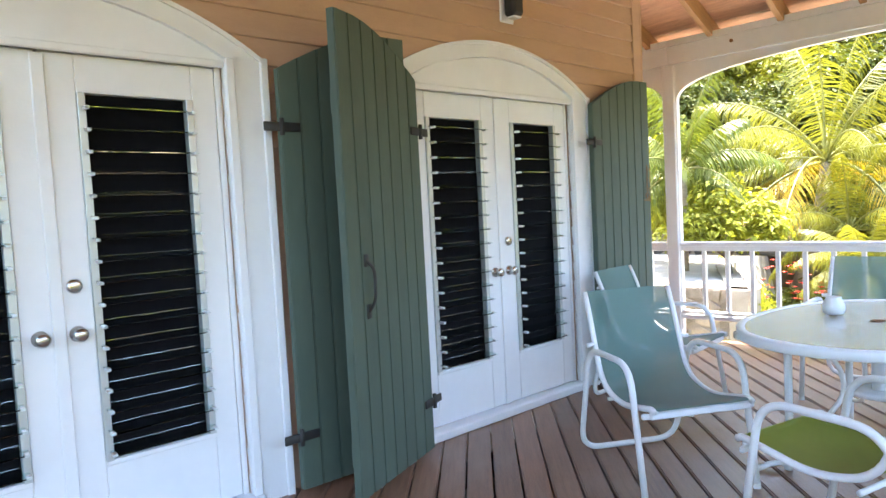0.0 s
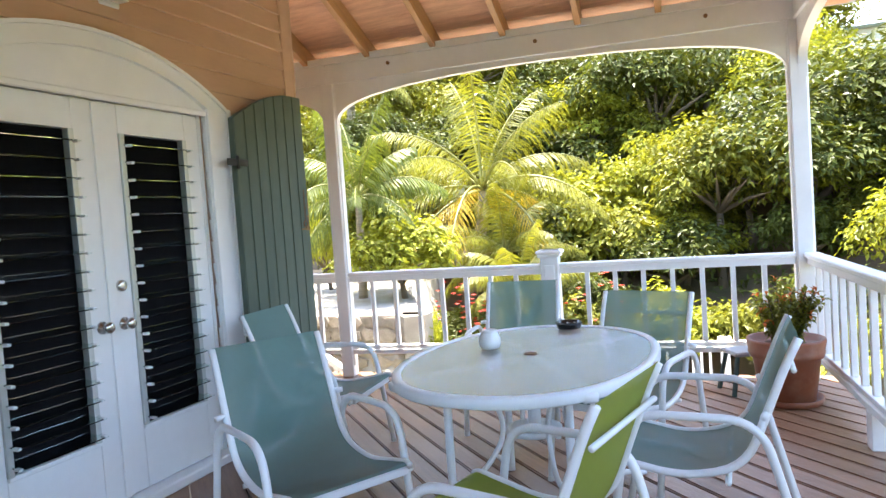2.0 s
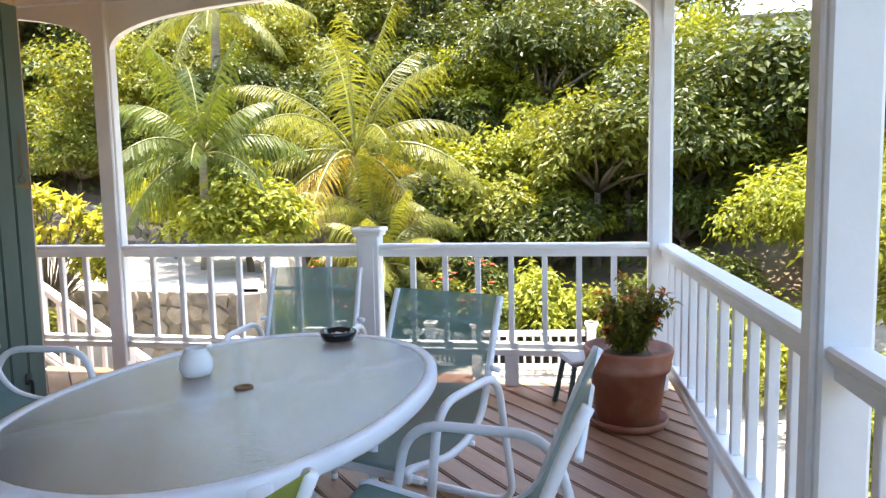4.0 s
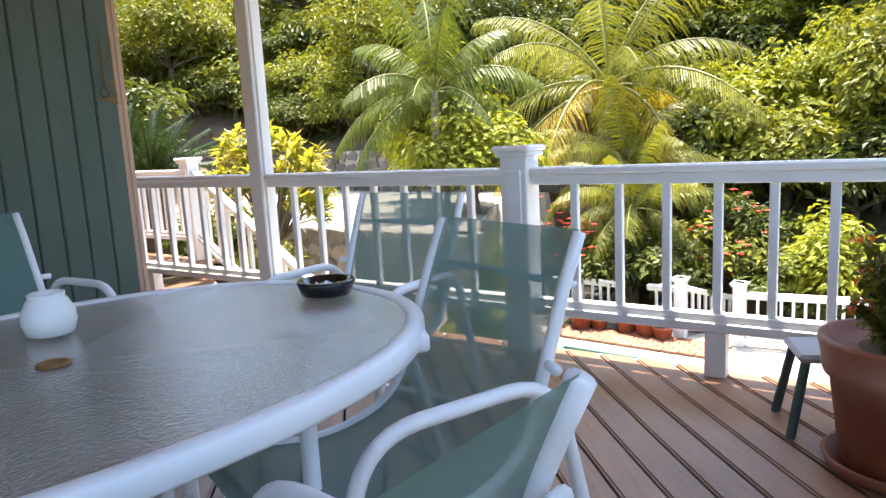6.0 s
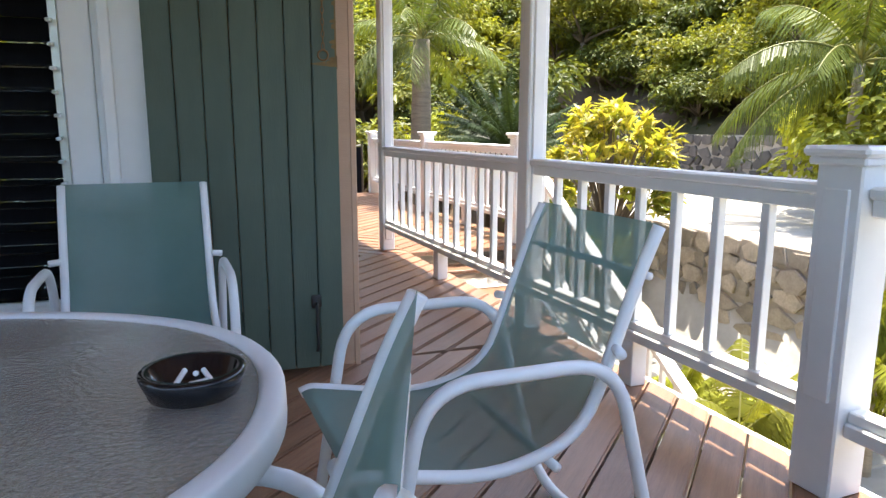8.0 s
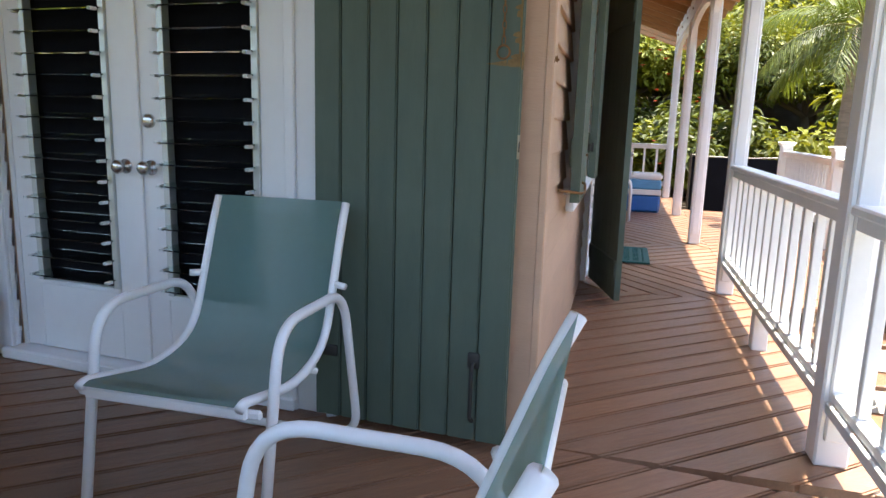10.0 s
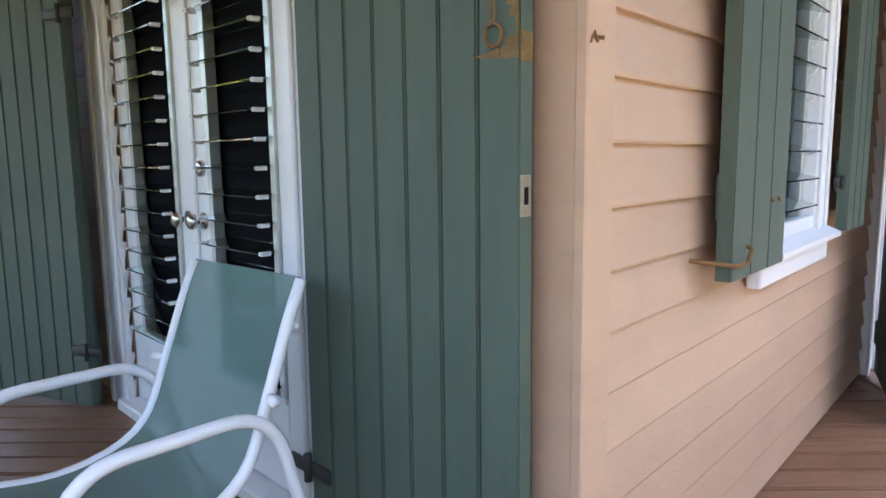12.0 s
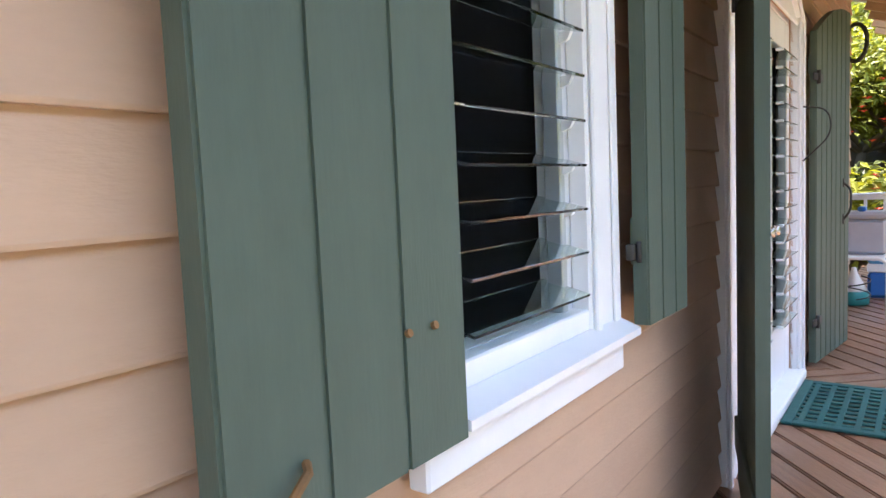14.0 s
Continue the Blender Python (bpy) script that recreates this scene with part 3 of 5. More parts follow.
part("louvre_channel", Geo().box((x0 + 0.05, -0.01, z0 + 0.05), (x0 + 0.075, 0.03, z1)).box((x1 - 0.075, -0.01, z0 + 0.05), (x1 - 0.05, 0.03, z1)), ALU, win)
slat = Geo().box((x0 + 0.06, -0.06, -0.003), (x1 - 0.06, 0.06, 0.003), 0.001).mesh("louvre_slat", GLASS)
for i in range(13):
    sl = part("louvre_slat", slat, None, win)
    sl.matrix_local = pose(0, -0.01, z0 + 0.108 + i * 0.0955, 14)
    sl.visible_shadow = False
g = Geo()
for i in range(13):
    g.prism([(-0.04, 0.0), (-0.03, -0.018), (0.0, -0.028), (0.03, -0.02), (0.04, 0.0)], x1 - 0.062, x1 - 0.05, axis=0, m=Matrix.Translation((0, 0, z0 + 0.100 + i * 0.0955)))
part("louvre_clips", g, DOORW, win)
HB = WALL_B
ws = shutter("green plank window shutter held open with a hook", HB @ Matrix.Translation((1.0, -0.065, 0)) @ Matrix.Diagonal((-1, 1, 1, 1)), 0.445, 0.85, 2.15, 0.1, 3, gap=0.0, hinges=False)
g = Geo().tube([(0.335, -0.042, 0.93), (0.345, -0.056, 0.925), (0.385, -0.060, 0.895), (0.44, -0.05, 0.892), (0.50, 0.045, 0.905)], 0.006, 7)
part("holdback", g, RUST, ws, "rusty wire holdback")
for a in (0.142, 0.083):
    part("screw_head", Geo().tube([(a, -0.041, 1.04), (a, -0.047, 1.042)], 0.006, 8), RUST, ws)
ws = shutter("green window shutter folded open against dark siding", HB @ Matrix.Translation((1.80, -0.075, 0)) @ Matrix.Rotation(radians(-1.5), 4, "Z"), 0.30, 0.87, 2.15, 0.1, 3, gap=0.0, hinges=False)
for z in (1.055, 1.98):
    part("hinge", Geo().box((-0.03, -0.012, z - 0.02), (0.0, 0.008, z + 0.02), 0.003).tube([(-0.006, -0.018, z - 0.026), (-0.006, -0.018, z + 0.026)], 0.007, 8), BLACKM, ws, "small dark hinge", True)
shutter("tall dark green door shutter standing half open", HB @ Matrix.Translation((2.89, -0.08, 0)) @ Matrix.Diagonal((-1, 1, 1, 1)) @ Matrix.Rotation(radians(-16), 4, "Z"), 0.74)
shutter("tall green door shutter open against the far wall", HB @ Matrix.Translation((4.88, -0.07, 0)) @ Matrix.Rotation(radians(-8), 4, "Z"), 0.78, handle=True)


# ---- posts, beams and railings ----
def post(label, at, top=2.62, size=0.115, name="porch_post"):
    g = Geo().box((-size / 2, -size / 2, 0), (size / 2, size / 2, top), 0.008)
    g.box((-size / 2 - 0.012, -0.035, 0.1), (size / 2 + 0.012, 0.035, top), 0.006)
    return whole(name, g, WHITE, label, "post", "porch posts", m=FARM @ Matrix.Translation(at))


V = 1.065  # the railing's line, out from the far wall
UP1, UP2, UP3, UP4, UNW, UCP = -0.215, -2.86, -5.15, -7.65, 1.66, 3.53
for u in (UP1, UP2, UP3, UP4, UCP):
    post("square white porch post standing on the deck", (u, V, 0))
UR = 3.56
for v in (-1.55, -4.5):
    post("square white porch post beside the side railing", (UR, v, 0), size=0.12)


def newel(at, height=1.05, label="white newel post with a moulded cap", m=FARM):
    ob = thing("newel_post", label, "newel post", "newel posts", m=m @ Matrix.Translation(at))
    s = 0.072
    part("shaft", Geo().box((-s, -s, 0), (s, s, height), 0.006).box((-s + 0.03, -s - 0.008, 0.3), (s - 0.03, s + 0.008, height - 0.12), 0.004), WHITE, ob)
    g = Geo().box((-s - 0.018, -s - 0.018, height - 0.055), (s + 0.018, s + 0.018, height - 0.03), 0.006)
    g.box((-s - 0.032, -s - 0.032, height - 0.03), (s + 0.032, s + 0.032, height), 0.01)
    part("cap", g, WHITE, ob)
    return ob


newel((UNW, V, 0))


def railing(a, b, label, feet=(0.5,), top=0.94, low=0.205, gap=0.222, m=FARM, group="deck railings"):
    """A run of railing between two places; heights may differ for a stair."""
    a, b = Vector(a), Vector(b)
    d = b - a
    length = math.hypot(d.x, d.y)
    mm = m @ Matrix.Translation(a) @ Matrix.Rotation(math.atan2(d.y, d.x), 4, "Z")
    ob = thing("railing", label, "railing", group, m=mm)
    sl = d.z / length
    sh_ = Matrix(((1, 0, 0, 0), (0, 1, 0, 0), (sl, 0, 1, 0), (0, 0, 0, 1)))
    g = Geo().box((0, -0.05, top - 0.035), (length, 0.05, top), 0.008, sh_).box((0, -0.028, top - 0.085), (length, 0.028, top - 0.035), 0.004, sh_)
    part("top_rail", g, WHITE, ob)
    g = Geo().box((0, -0.03, low + 0.045), (length, 0.03, low + 0.08), 0.004, sh_).box((0, -0.045, low), (length, 0.045, low + 0.045), 0.005, sh_)
    part("bottom_rail", g, WHITE, ob)
    n = max(1, round(length / gap) - 1)
    bal = Geo().box((-0.018, -0.018, low + 0.08), (0.018, 0.018, top - 0.085), 0.003, sh_).mesh("baluster", WHITE)
    for i in range(n):
        x = length * (i + 1) / (n + 1)
        part("baluster", bal, None, ob).location = (x, 0, sl * x)
    for f in feet:
        x = length * f
        part("rail_foot", Geo().box((x - 0.045, -0.04, 0), (x + 0.045, 0.04, low), 0.004), WHITE, ob)
    return ob


railing((UP1 + 0.06, V, 0), (UNW - 0.075, V, 0), "white wooden railing with square balusters along the deck")
railing((UNW + 0.075, V, 0), (UCP - 0.06, V, 0), "white wooden railing with square balusters along the deck")
railing((UP2 + 0.06, V, 0), (UP1 - 0.06, V, 0), "white wooden railing beside the garden stairs", gap=0.19)
railing((UR, V - 0.06, 0), (UR, -1.49, 0), "white side railing behind a potted plant", feet=(0.58,), gap=0.2)
railing((UR, -1.61, 0), (UR, -4.44, 0), "white side railing of the deck", gap=0.2)


def beam(a, b, label, z0=2.62, deep=0.17):
    """A white beam with flat arched brackets between two posts."""
    a, b = Vector(a), Vector(b)
    d = b - a
    n = d.length
    ob = thing("porch_beam", label, "beam", "porch beams", m=FARM @ Matrix.Translation(a) @ Matrix.Rotation(math.atan2(d.y, d.x), 4, "Z"))
    part("beam_board", Geo().box((0, -0.05, z0), (n, 0.05, z0 + deep), 0.006), WHITE, ob)
    part("beam_plate", Geo().box((0, -0.065, z0 + deep), (n, 0.065, z0 + deep + 0.06), 0.005), WHITE, ob)
    e = 0.06
    ell = [(e + (n - 2 * e) / 2 * (1 - math.cos(t)), z0 - 0.42 + 0.38 * math.sin(t) ** 0.55) for t in [math.pi * i / 40 for i in range(41)]]
    g = Geo()
    vs = [Vector((x, y, z)) for y in (-0.03, 0.03) for x, z in ell] + [Vector((x, y, z0 + 0.001)) for y in (-0.03, 0.03) for x, z in ell]
    k = len(ell)
    fs = []
    for i in range(k - 1):
        fs += [(i, i + 1, 2 * k + i + 1, 2 * k + i), (k + i, k + i + 1, 3 * k + i + 1, 3 * k + i), (i, i + 1, k + i + 1, k + i)]
    g.add(vs, fs)
    part("arched_valance", g, WHITE, ob, "white board cut to a flat arch")
    for i in range(3):
        x = n * (0.16 + 0.34 * i)
        part("bolt_head", Geo().tube([(x, -0.05, z0 + 0.11), (x, -0.062, z0 + 0.11)], 0.016, 10), RUST, ob)
    return ob


for a, b in ((UP1, UCP), (UP2, UP1), (UP3, UP2), (UP4, UP3)):
    beam((a, V, 0), (b, V, 0), "white porch beam with arched valance on posts")
beam((UR, V, 0), (UR, -1.55, 0), "white side beam with arched valance on posts")
beam((UR, -1.55, 0), (UR, -4.5, 0), "white side beam of the porch")

# ---- ceiling, rafters and roof ----
EAVE, PITCH = 2.84, 0.36
g = Geo()
v = V + 0.42
while v > -8.2:
    v2 = v - 0.14
    ulo, uhi = (-10.5 if v2 > -0.05 else -0.0), min(UR + 0.42, UR - V + v)
    uhi2 = min(UR + 0.42, UR - V + v2)
    if uhi > ulo:
        za, zb = EAVE + PITCH * (V - v) + 0.10, EAVE + PITCH * (V - v2) + 0.10
        g.add([far(ulo, v - 0.004, za), far(uhi, v - 0.004, za), far(uhi2, v2 + 0.004, zb), far(ulo, v2 + 0.004, zb),
               far(ulo, v - 0.004, za + 0.02), far(uhi, v - 0.004, za + 0.02), far(uhi2, v2 + 0.004, zb + 0.02), far(ulo, v2 + 0.004, zb + 0.02)],
              [(0, 1, 2, 3), (7, 6, 5, 4), (0, 4, 5, 1), (1, 5, 6, 2), (2, 6, 7, 3), (3, 7, 4, 0)])
    v = v2
u = UR + 0.42
while u > 0.0:
    u2 = u - 0.14
    va, vb = V - UR + u, V - UR + u2
    za, zb = EAVE + PITCH * (UR - u) + 0.10, EAVE + PITCH * (UR - u2) + 0.10
    g.add([far(u - 0.004, va, za), far(u - 0.004, -8.2, za), far(u2 + 0.004, -8.2, zb), far(u2 + 0.004, vb, zb),
           far(u - 0.004, va, za + 0.02), far(u - 0.004, -8.2, za + 0.02), far(u2 + 0.004, -8.2, zb + 0.02), far(u2 + 0.004, vb, zb + 0.02)],
          [(0, 1, 2, 3), (7, 6, 5, 4), (0, 4, 5, 1), (1, 5, 6, 2), (2, 6, 7, 3), (3, 7, 4, 0)])
    u = u2
whole("ceiling", g, CEIL, "reddish timber board ceiling of the porch", "ceiling", kind="structure")
g = Geo()
o = 0.47
z_e = EAVE - PITCH * o + 0.125
g.add([far(-10.6, V + o, z_e), far(UR + o, V + o, z_e), far(UR + o - 8, V + o - 8, z_e + PITCH * 8), far(-10.6, V + o - 8, z_e + PITCH * 8)], [(0, 1, 2, 3)])
g.add([far(UR + o, V + o, z_e), far(UR + o, -8.4, z_e), far(UR + o - 8, -8.4, z_e + PITCH * 8), far(UR + o - 8, V + o - 8, z_e + PITCH * 8)], [(0, 1, 2, 3)])
g.add([Vector(p) + Vector((0, 0, 0.06)) for p in g.v], [(3, 2, 1, 0), (7, 6, 5, 4)])
rf = whole("roof", g, ROOF, "grey sheet roof over house and porch", "roof", kind="structure", fix=False)
for k in range(26):
    u = 3.2 - k * 0.6
    v0 = V + 0.40
    v1 = max(-3.3, V - (UR - u)) if u > 0 else 0.02
    if u > -0.15 and u < 0.1:
        continue
    n = (v0 - v1)
    ob = whole("rafter", Geo().box((-0.025, 0, -0.075), (0.025, n * math.hypot(1, PITCH), 0.075), 0.004), RAFTER, "varnished timber rafter under the porch roof", "rafter", "rafters")
    ob.matrix_world = FARM @ Matrix.Translation((u, v0, EAVE + PITCH * (V - v0) + 0.02)) @ Matrix.Rotation(radians(180), 4, "Z") @ Matrix.Rotation(math.atan(PITCH), 4, "X")
for k in range(14):
    v = V - 0.65 - k * 0.6
    u1 = max(0.02, UR - (V - v))
    n = UR + 0.4 - u1
    ob = whole("rafter", Geo().box((-0.025, 0, -0.075), (0.025, n * math.hypot(1, PITCH), 0.075), 0.004), RAFTER, "varnished timber rafter over the side railing", "rafter", "rafters")
    ob.matrix_world = FARM @ Matrix.Translation((UR + 0.4, v, EAVE - PITCH * 0.4 + 0.02)) @ Matrix.Rotation(radians(90), 4, "Z") @ Matrix.Rotation(math.atan(PITCH), 4, "X")
# walls that close the porch behind the walk
railing((0.1, -8.1, 0), (UR - 0.06, -8.1, 0), "white end railing of the porch")


# ---- sling chairs ----
def sling_chair(label, fabric, m):
    """Local x to the sitter's right, y ahead, z up; the seat's middle stands over the origin."""
    ob = thing("sling_chair", label, "chair", "patio sling chairs", m=m)
    prof = bend([(0, -0.37, 0.885), (0, -0.33, 0.80), (0, -0.19, 0.43), (0, 0.02, 0.375), (0, 0.31, 0.435), (0, 0.335, 0.425)], 0.10, 5)
    for s in (-1, 1):
        part("side_rail", Geo().tube([(s * 0.245, p.y, p.z) for p in prof], 0.0145, 10), TUBE, ob, "white tubular side rail", True)
        part("foot_cap", Geo().tube([(s * 0.285, 0.30, 0.0), (s * 0.285, 0.299, 0.022)], 0.018, 10), CERAM, ob)
    loop = [(0.285, 0.30, 0.015), (0.29, 0.20, 0.615), (0.29, -0.24, 0.61), (0.285, -0.40, 0.02)]
    loop = bend(loop + [(-x, y, z) for x, y, z in loop[::-1]], 0.12, 7)
    part("arm_and_leg_loop", Geo().tube(loop, 0.0155, 10), TUBE, ob, "white tube bent to arms and legs", True)
    part("front_bar", Geo().box((-0.25, 0.29, 0.385), (0.25, 0.315, 0.42), 0.006).box((-0.285, 0.28, 0.385), (0.285, 0.30, 0.41), 0.006), TUBE, ob)
    part("back_bar", Geo().tube([(-0.245, -0.352, 0.775), (0.245, -0.352, 0.775)], 0.0095, 8), TUBE, ob, "", True)
    part("seat_bar", Geo().tube([(-0.245, -0.13, 0.365), (0.245, -0.13, 0.365)], 0.011, 8), TUBE, ob, "", True)
    for s in (-1, 1):
        part("arm_bracket", Geo().tube([(s * 0.245, -0.265, 0.625), (s * 0.292, -0.25, 0.622)], 0.012, 8), TUBE, ob, "", True)
    nx = 12
    vs, fs = [], []
    for i, p in enumerate(prof):
        k = i / (len(prof) - 1)
        for j in range(nx + 1):
            x = -0.245 + 0.49 * j / nx
            sag = 0.022 * (1 - (x / 0.245) ** 2) * math.sin(math.pi * min(1, k * 1.05))
            vs.append(Vector((x, p.y - sag * 0.7 * (k < 0.5), p.z - sag * (k >= 0.3) + 0.006)))
    for i in range(len(prof) - 1):
        for j in range(nx):
            a = i * (nx + 1) + j
            fs.append((a, a + 1, a + nx + 2, a + nx + 1))
    g = Geo().add(vs, fs)
    part("sling", g, fabric, ob, "woven mesh sling", True)
    return ob


def chair_at(x, y, fx, fy):
    """Place by the middle of the back's top edge and the way that the chair faces."""
    a = math.atan2(fy, fx) - math.pi / 2
    return Matrix.Translation((x, y, 0)) @ Matrix.Rotation(a, 4, "Z") @ Matrix.Translation((0, 0.37, 0))


first = sling_chair("teal mesh patio chair with white tubular frame by the doors", TEAL, chair_at(0.268, 2.835, 0.997, 0.08))
for x, y, fx, fy, lab in ((0.975, 1.905, 0.86, -0.5, "teal mesh patio chair with white frame turned from the doors"),
                          (1.57, 4.04, 0.08, -0.997, "teal mesh patio chair with white frame facing the table end"),
                          (2.475, 3.32, -0.29, -0.955, "teal mesh patio chair with white frame by the table"),
                          (3.09, 2.22, -1.0, 0.03, "teal mesh patio chair with white frame beside the walkway")):
    tagged(copy_thing(first, chair_at(x, y, fx, fy)), lab)
sling_chair("lime green mesh patio chair with white tubular frame", LIME, chair_at(2.605, 1.34, -0.97, 0.23))

# ---- table ----
TX, TY, TZ = 2.02, 2.47, 0.715
tab = thing("patio_table", "oval white patio table with pebbled glass top", "table", m=Matrix.Translation((TX, TY, 0)) @ Matrix.Rotation(radians(-4), 4, "Z"))
A, B, N = 0.56, 0.76, 96


def oval(k, a, b, p=2.25):
    t = 2 * math.pi * k / N
    c, s = math.cos(t), math.sin(t)
    return math.copysign(abs(c) ** (2 / p), c) * a, math.copysign(abs(s) ** (2 / p), s) * b


rim = [(-0.035, -0.03), (-0.035, -0.002), (-0.026, 0.004), (-0.002, 0.004), (0.005, -0.003), (0.006, -0.036), (0.002, -0.042), (-0.02, -0.042)]
vs = [Vector((*oval(k, A + dx, B + dx), TZ + dz)) for k in range(N) for dx, dz in rim]
q = len(rim)
fs = [(k * q + i, k * q + (i + 1) % q, ((k + 1) % N) * q + (i + 1) % q, ((k + 1) % N) * q + i) for k in range(N) for i in range(q)]
part("table_rim", Geo().add(vs, fs), TUBE, tab, "white metal rim", True)
vs = [Vector((*oval(k, A - 0.034, B - 0.034), TZ - 0.008)) for k in range(N)] + [Vector((*oval(k, A - 0.034, B - 0.034), TZ - 0.001)) for k in range(N)]
g = Geo().add(vs, [tuple(range(N))[::-1], tuple(range(N, 2 * N))] + [(k, (k + 1) % N, (k + 1) % N + N, k + N) for k in range(N)])
part("glass_top", g, PEBBLE, tab, "pebbled glass top").visible_shadow = False
part("umbrella_ring", Geo().lathe([(0.016, 0.0), (0.030, 0.0), (0.030, 0.004), (0.026, 0.006), (0.018, 0.006), (0.016, 0.002)], 24, (0, 0, TZ)), RUST, tab, "brass umbrella hole ring", True)
for sx in (-1, 1):
    for sy in (-1, 1):
        part("leg", Geo().tube([(sx * 0.27, sy * 0.36, TZ - 0.03), (sx * 0.27, sy * 0.36, 0.06), (sx * 0.275, sy * 0.37, 0.0)], 0.019, 10), TUBE, tab, "", True)
        br = bend([(sx * 0.27, sy * 0.36, 0.20), (sx * 0.17, sy * 0.25, 0.22), (sx * 0.10, sy * 0.12, 0.36), (sx * 0.12, sy * 0.15, 0.52), (sx * 0.24, sy * 0.33, 0.66)], 0.08, 5)
        part("scroll_brace", Geo().tube(br, 0.012, 8), TUBE, tab, "", True)
        ft = bend([(sx * 0.27, sy * 0.36, 0.03), (sx * 0.33, sy * 0.43, 0.035), (sx * 0.37, sy * 0.47, 0.01), (sx * 0.40, sy * 0.50, 0.014)], 0.03, 4)
        part("scroll_foot", Geo().tube(ft, 0.014, 8), TUBE, tab, "", True)
        part("top_bearer", Geo().box((0, -0.030, TZ - 0.05), (math.hypot(0.42, 0.57), 0.030, TZ - 0.012), 0.006, Matrix.Rotation(math.atan2(sy * 0.57, sx * 0.42), 4, "Z")), TUBE, tab, "", True)
part("stretcher_ring", Geo().lathe([(0.105, 0.35), (0.125, 0.35), (0.125, 0.375), (0.105, 0.375)], 28), TUBE, tab, "", True)
part("umbrella_tube", Geo().lathe([(0.027, 0.33), (0.03, 0.33), (0.03, TZ - 0.02), (0.027, TZ - 0.02)], 20), TUBE, tab, "", True)

# ---- things on the table ----
ash = thing("ashtray", "black glass ashtray with cigarette ends on the table", "ashtray", m=Matrix.Translation((2.075, 3.105, TZ + 0.004)))
part("bowl", Geo().lathe([(0.045, 0), (0.062, 0.004), (0.074, 0.034), (0.072, 0.040), (0.060, 0.040), (0.050, 0.016), (0.0, 0.014)], 28), ASH, ash, "", True)
for i in range(4):
    a = i * 1.3 + 0.4
    c = Vector((0.02 * math.cos(a), 0.02 * math.sin(a), 0.024))
    d = Vector((math.cos(a * 2.1), math.sin(a * 2.1), 0.35)).normalized() * 0.017
    part("cigarette_end", Geo().tube([c - d, c + d], 0.004, 8), CERAM, ash)
g = Geo().lathe([(0.034, 0), (0.047, 0.005), (0.055, 0.03), (0.053, 0.052), (0.042, 0.076), (0.036, 0.084), (0.038, 0.092), (0.033, 0.094), (0.028, 0.082), (0.0, 0.03)], 32)
whole("candle_jar", g, CERAM, "small white ceramic jar on the glass table", "jar", m=Matrix.Translation((1.795, 2.56, TZ + 0.004)), smooth=True)

# ---- potted plant, stool ----
PX, PY = 3.235, 4.36
pot = thing("potted_plant", "leafy orange-tipped shrub in a terracotta pot", "potted plant", m=Matrix.Translation((PX, PY, 0)))
part("saucer", Geo().lathe([(0.175, 0), (0.205, 0.012), (0.218, 0.05), (0.206, 0.05), (0.195, 0.02), (0.0, 0.018)], 40), TERRA, pot, "terracotta saucer", True)
part("pot", Geo().lathe([(0.15, 0.02), (0.166, 0.03), (0.205, 0.31), (0.222, 0.315), (0.230, 0.35), (0.226, 0.355), (0.240, 0.42), (0.236, 0.432), (0.218, 0.432), (0.205, 0.40), (0.0, 0.39)], 40), TERRA, pot, "terracotta pot", True)
part("pot_soil", Geo().lathe([(0.205, 0.385), (0.10, 0.40), (0.0, 0.405)], 24), SOIL, pot)


def leaf(g, p, d, up, length, width, fold=0.25, curl=0.2):
    """One folded leaf blade."""
    d = d.normalized()
    s = d.cross(up)
    s = s.normalized() if s.length > 1e-4 else d.orthogonal().normalized()
    n = s.cross(d).normalized()
    a, b, tip = p, p + d * length * 0.5 + n * length * 0.06, p + d * length - n * length * curl
    l_, r_ = b + s * width / 2 + n * width * fold, b - s * width / 2 + n * width * fold
    g.add([a, r_, tip, l_, b], [(0, 1, 4), (1, 2, 4), (2, 3, 4), (3, 0, 4)])


rng = random.Random(5)


def rand_dir(r=rng):
    z, a = r.uniform(-1, 1), r.uniform(0, 2 * math.pi)
    k = math.sqrt(1 - z * z)
    return Vector((k * math.cos(a), k * math.sin(a), z))


stems, leaves, tips = Geo(), Geo(), Geo()
for i in range(30):
    a = rng.uniform(0, 6.283)
    lean = rng.uniform(0.02, 0.17)
    h = rng.uniform(0.14, 0.42)
    p0 = Vector((math.cos(a) * 0.05, math.sin(a) * 0.05, 0.39))
    p1 = p0 + Vector((math.cos(a) * lean, math.sin(a) * lean, h))
    if i == 0:
        p1 = p0 + Vector((0.26, -0.05, 0.30))
    stems.tube([p0, (p0 + p1) / 2 + Vector((0, 0, 0.03)), p1], [0.006, 0.005, 0.003], 6)
    for j in range(52):
        t = rng.uniform(0.2, 1.0)
        p = p0.lerp(p1, t)
        leaf(tips if t > 0.93 and rng.random() < 0.5 else leaves, p, rand_dir() + Vector((0, 0, 0.5)), Vector((0, 0, 1)), rng.uniform(0.04, 0.07), rng.uniform(0.020, 0.032))
part("twig", stems, BARK, pot)
part("leaves", leaves, LEAF, pot, "small green leaves", fix=False)
tagged(part("young_leaf", tips, leaf_material("orange_leaf", (0.40, 0.10, 0.02)), pot, "orange young leaves", fix=False), kind="stuff")

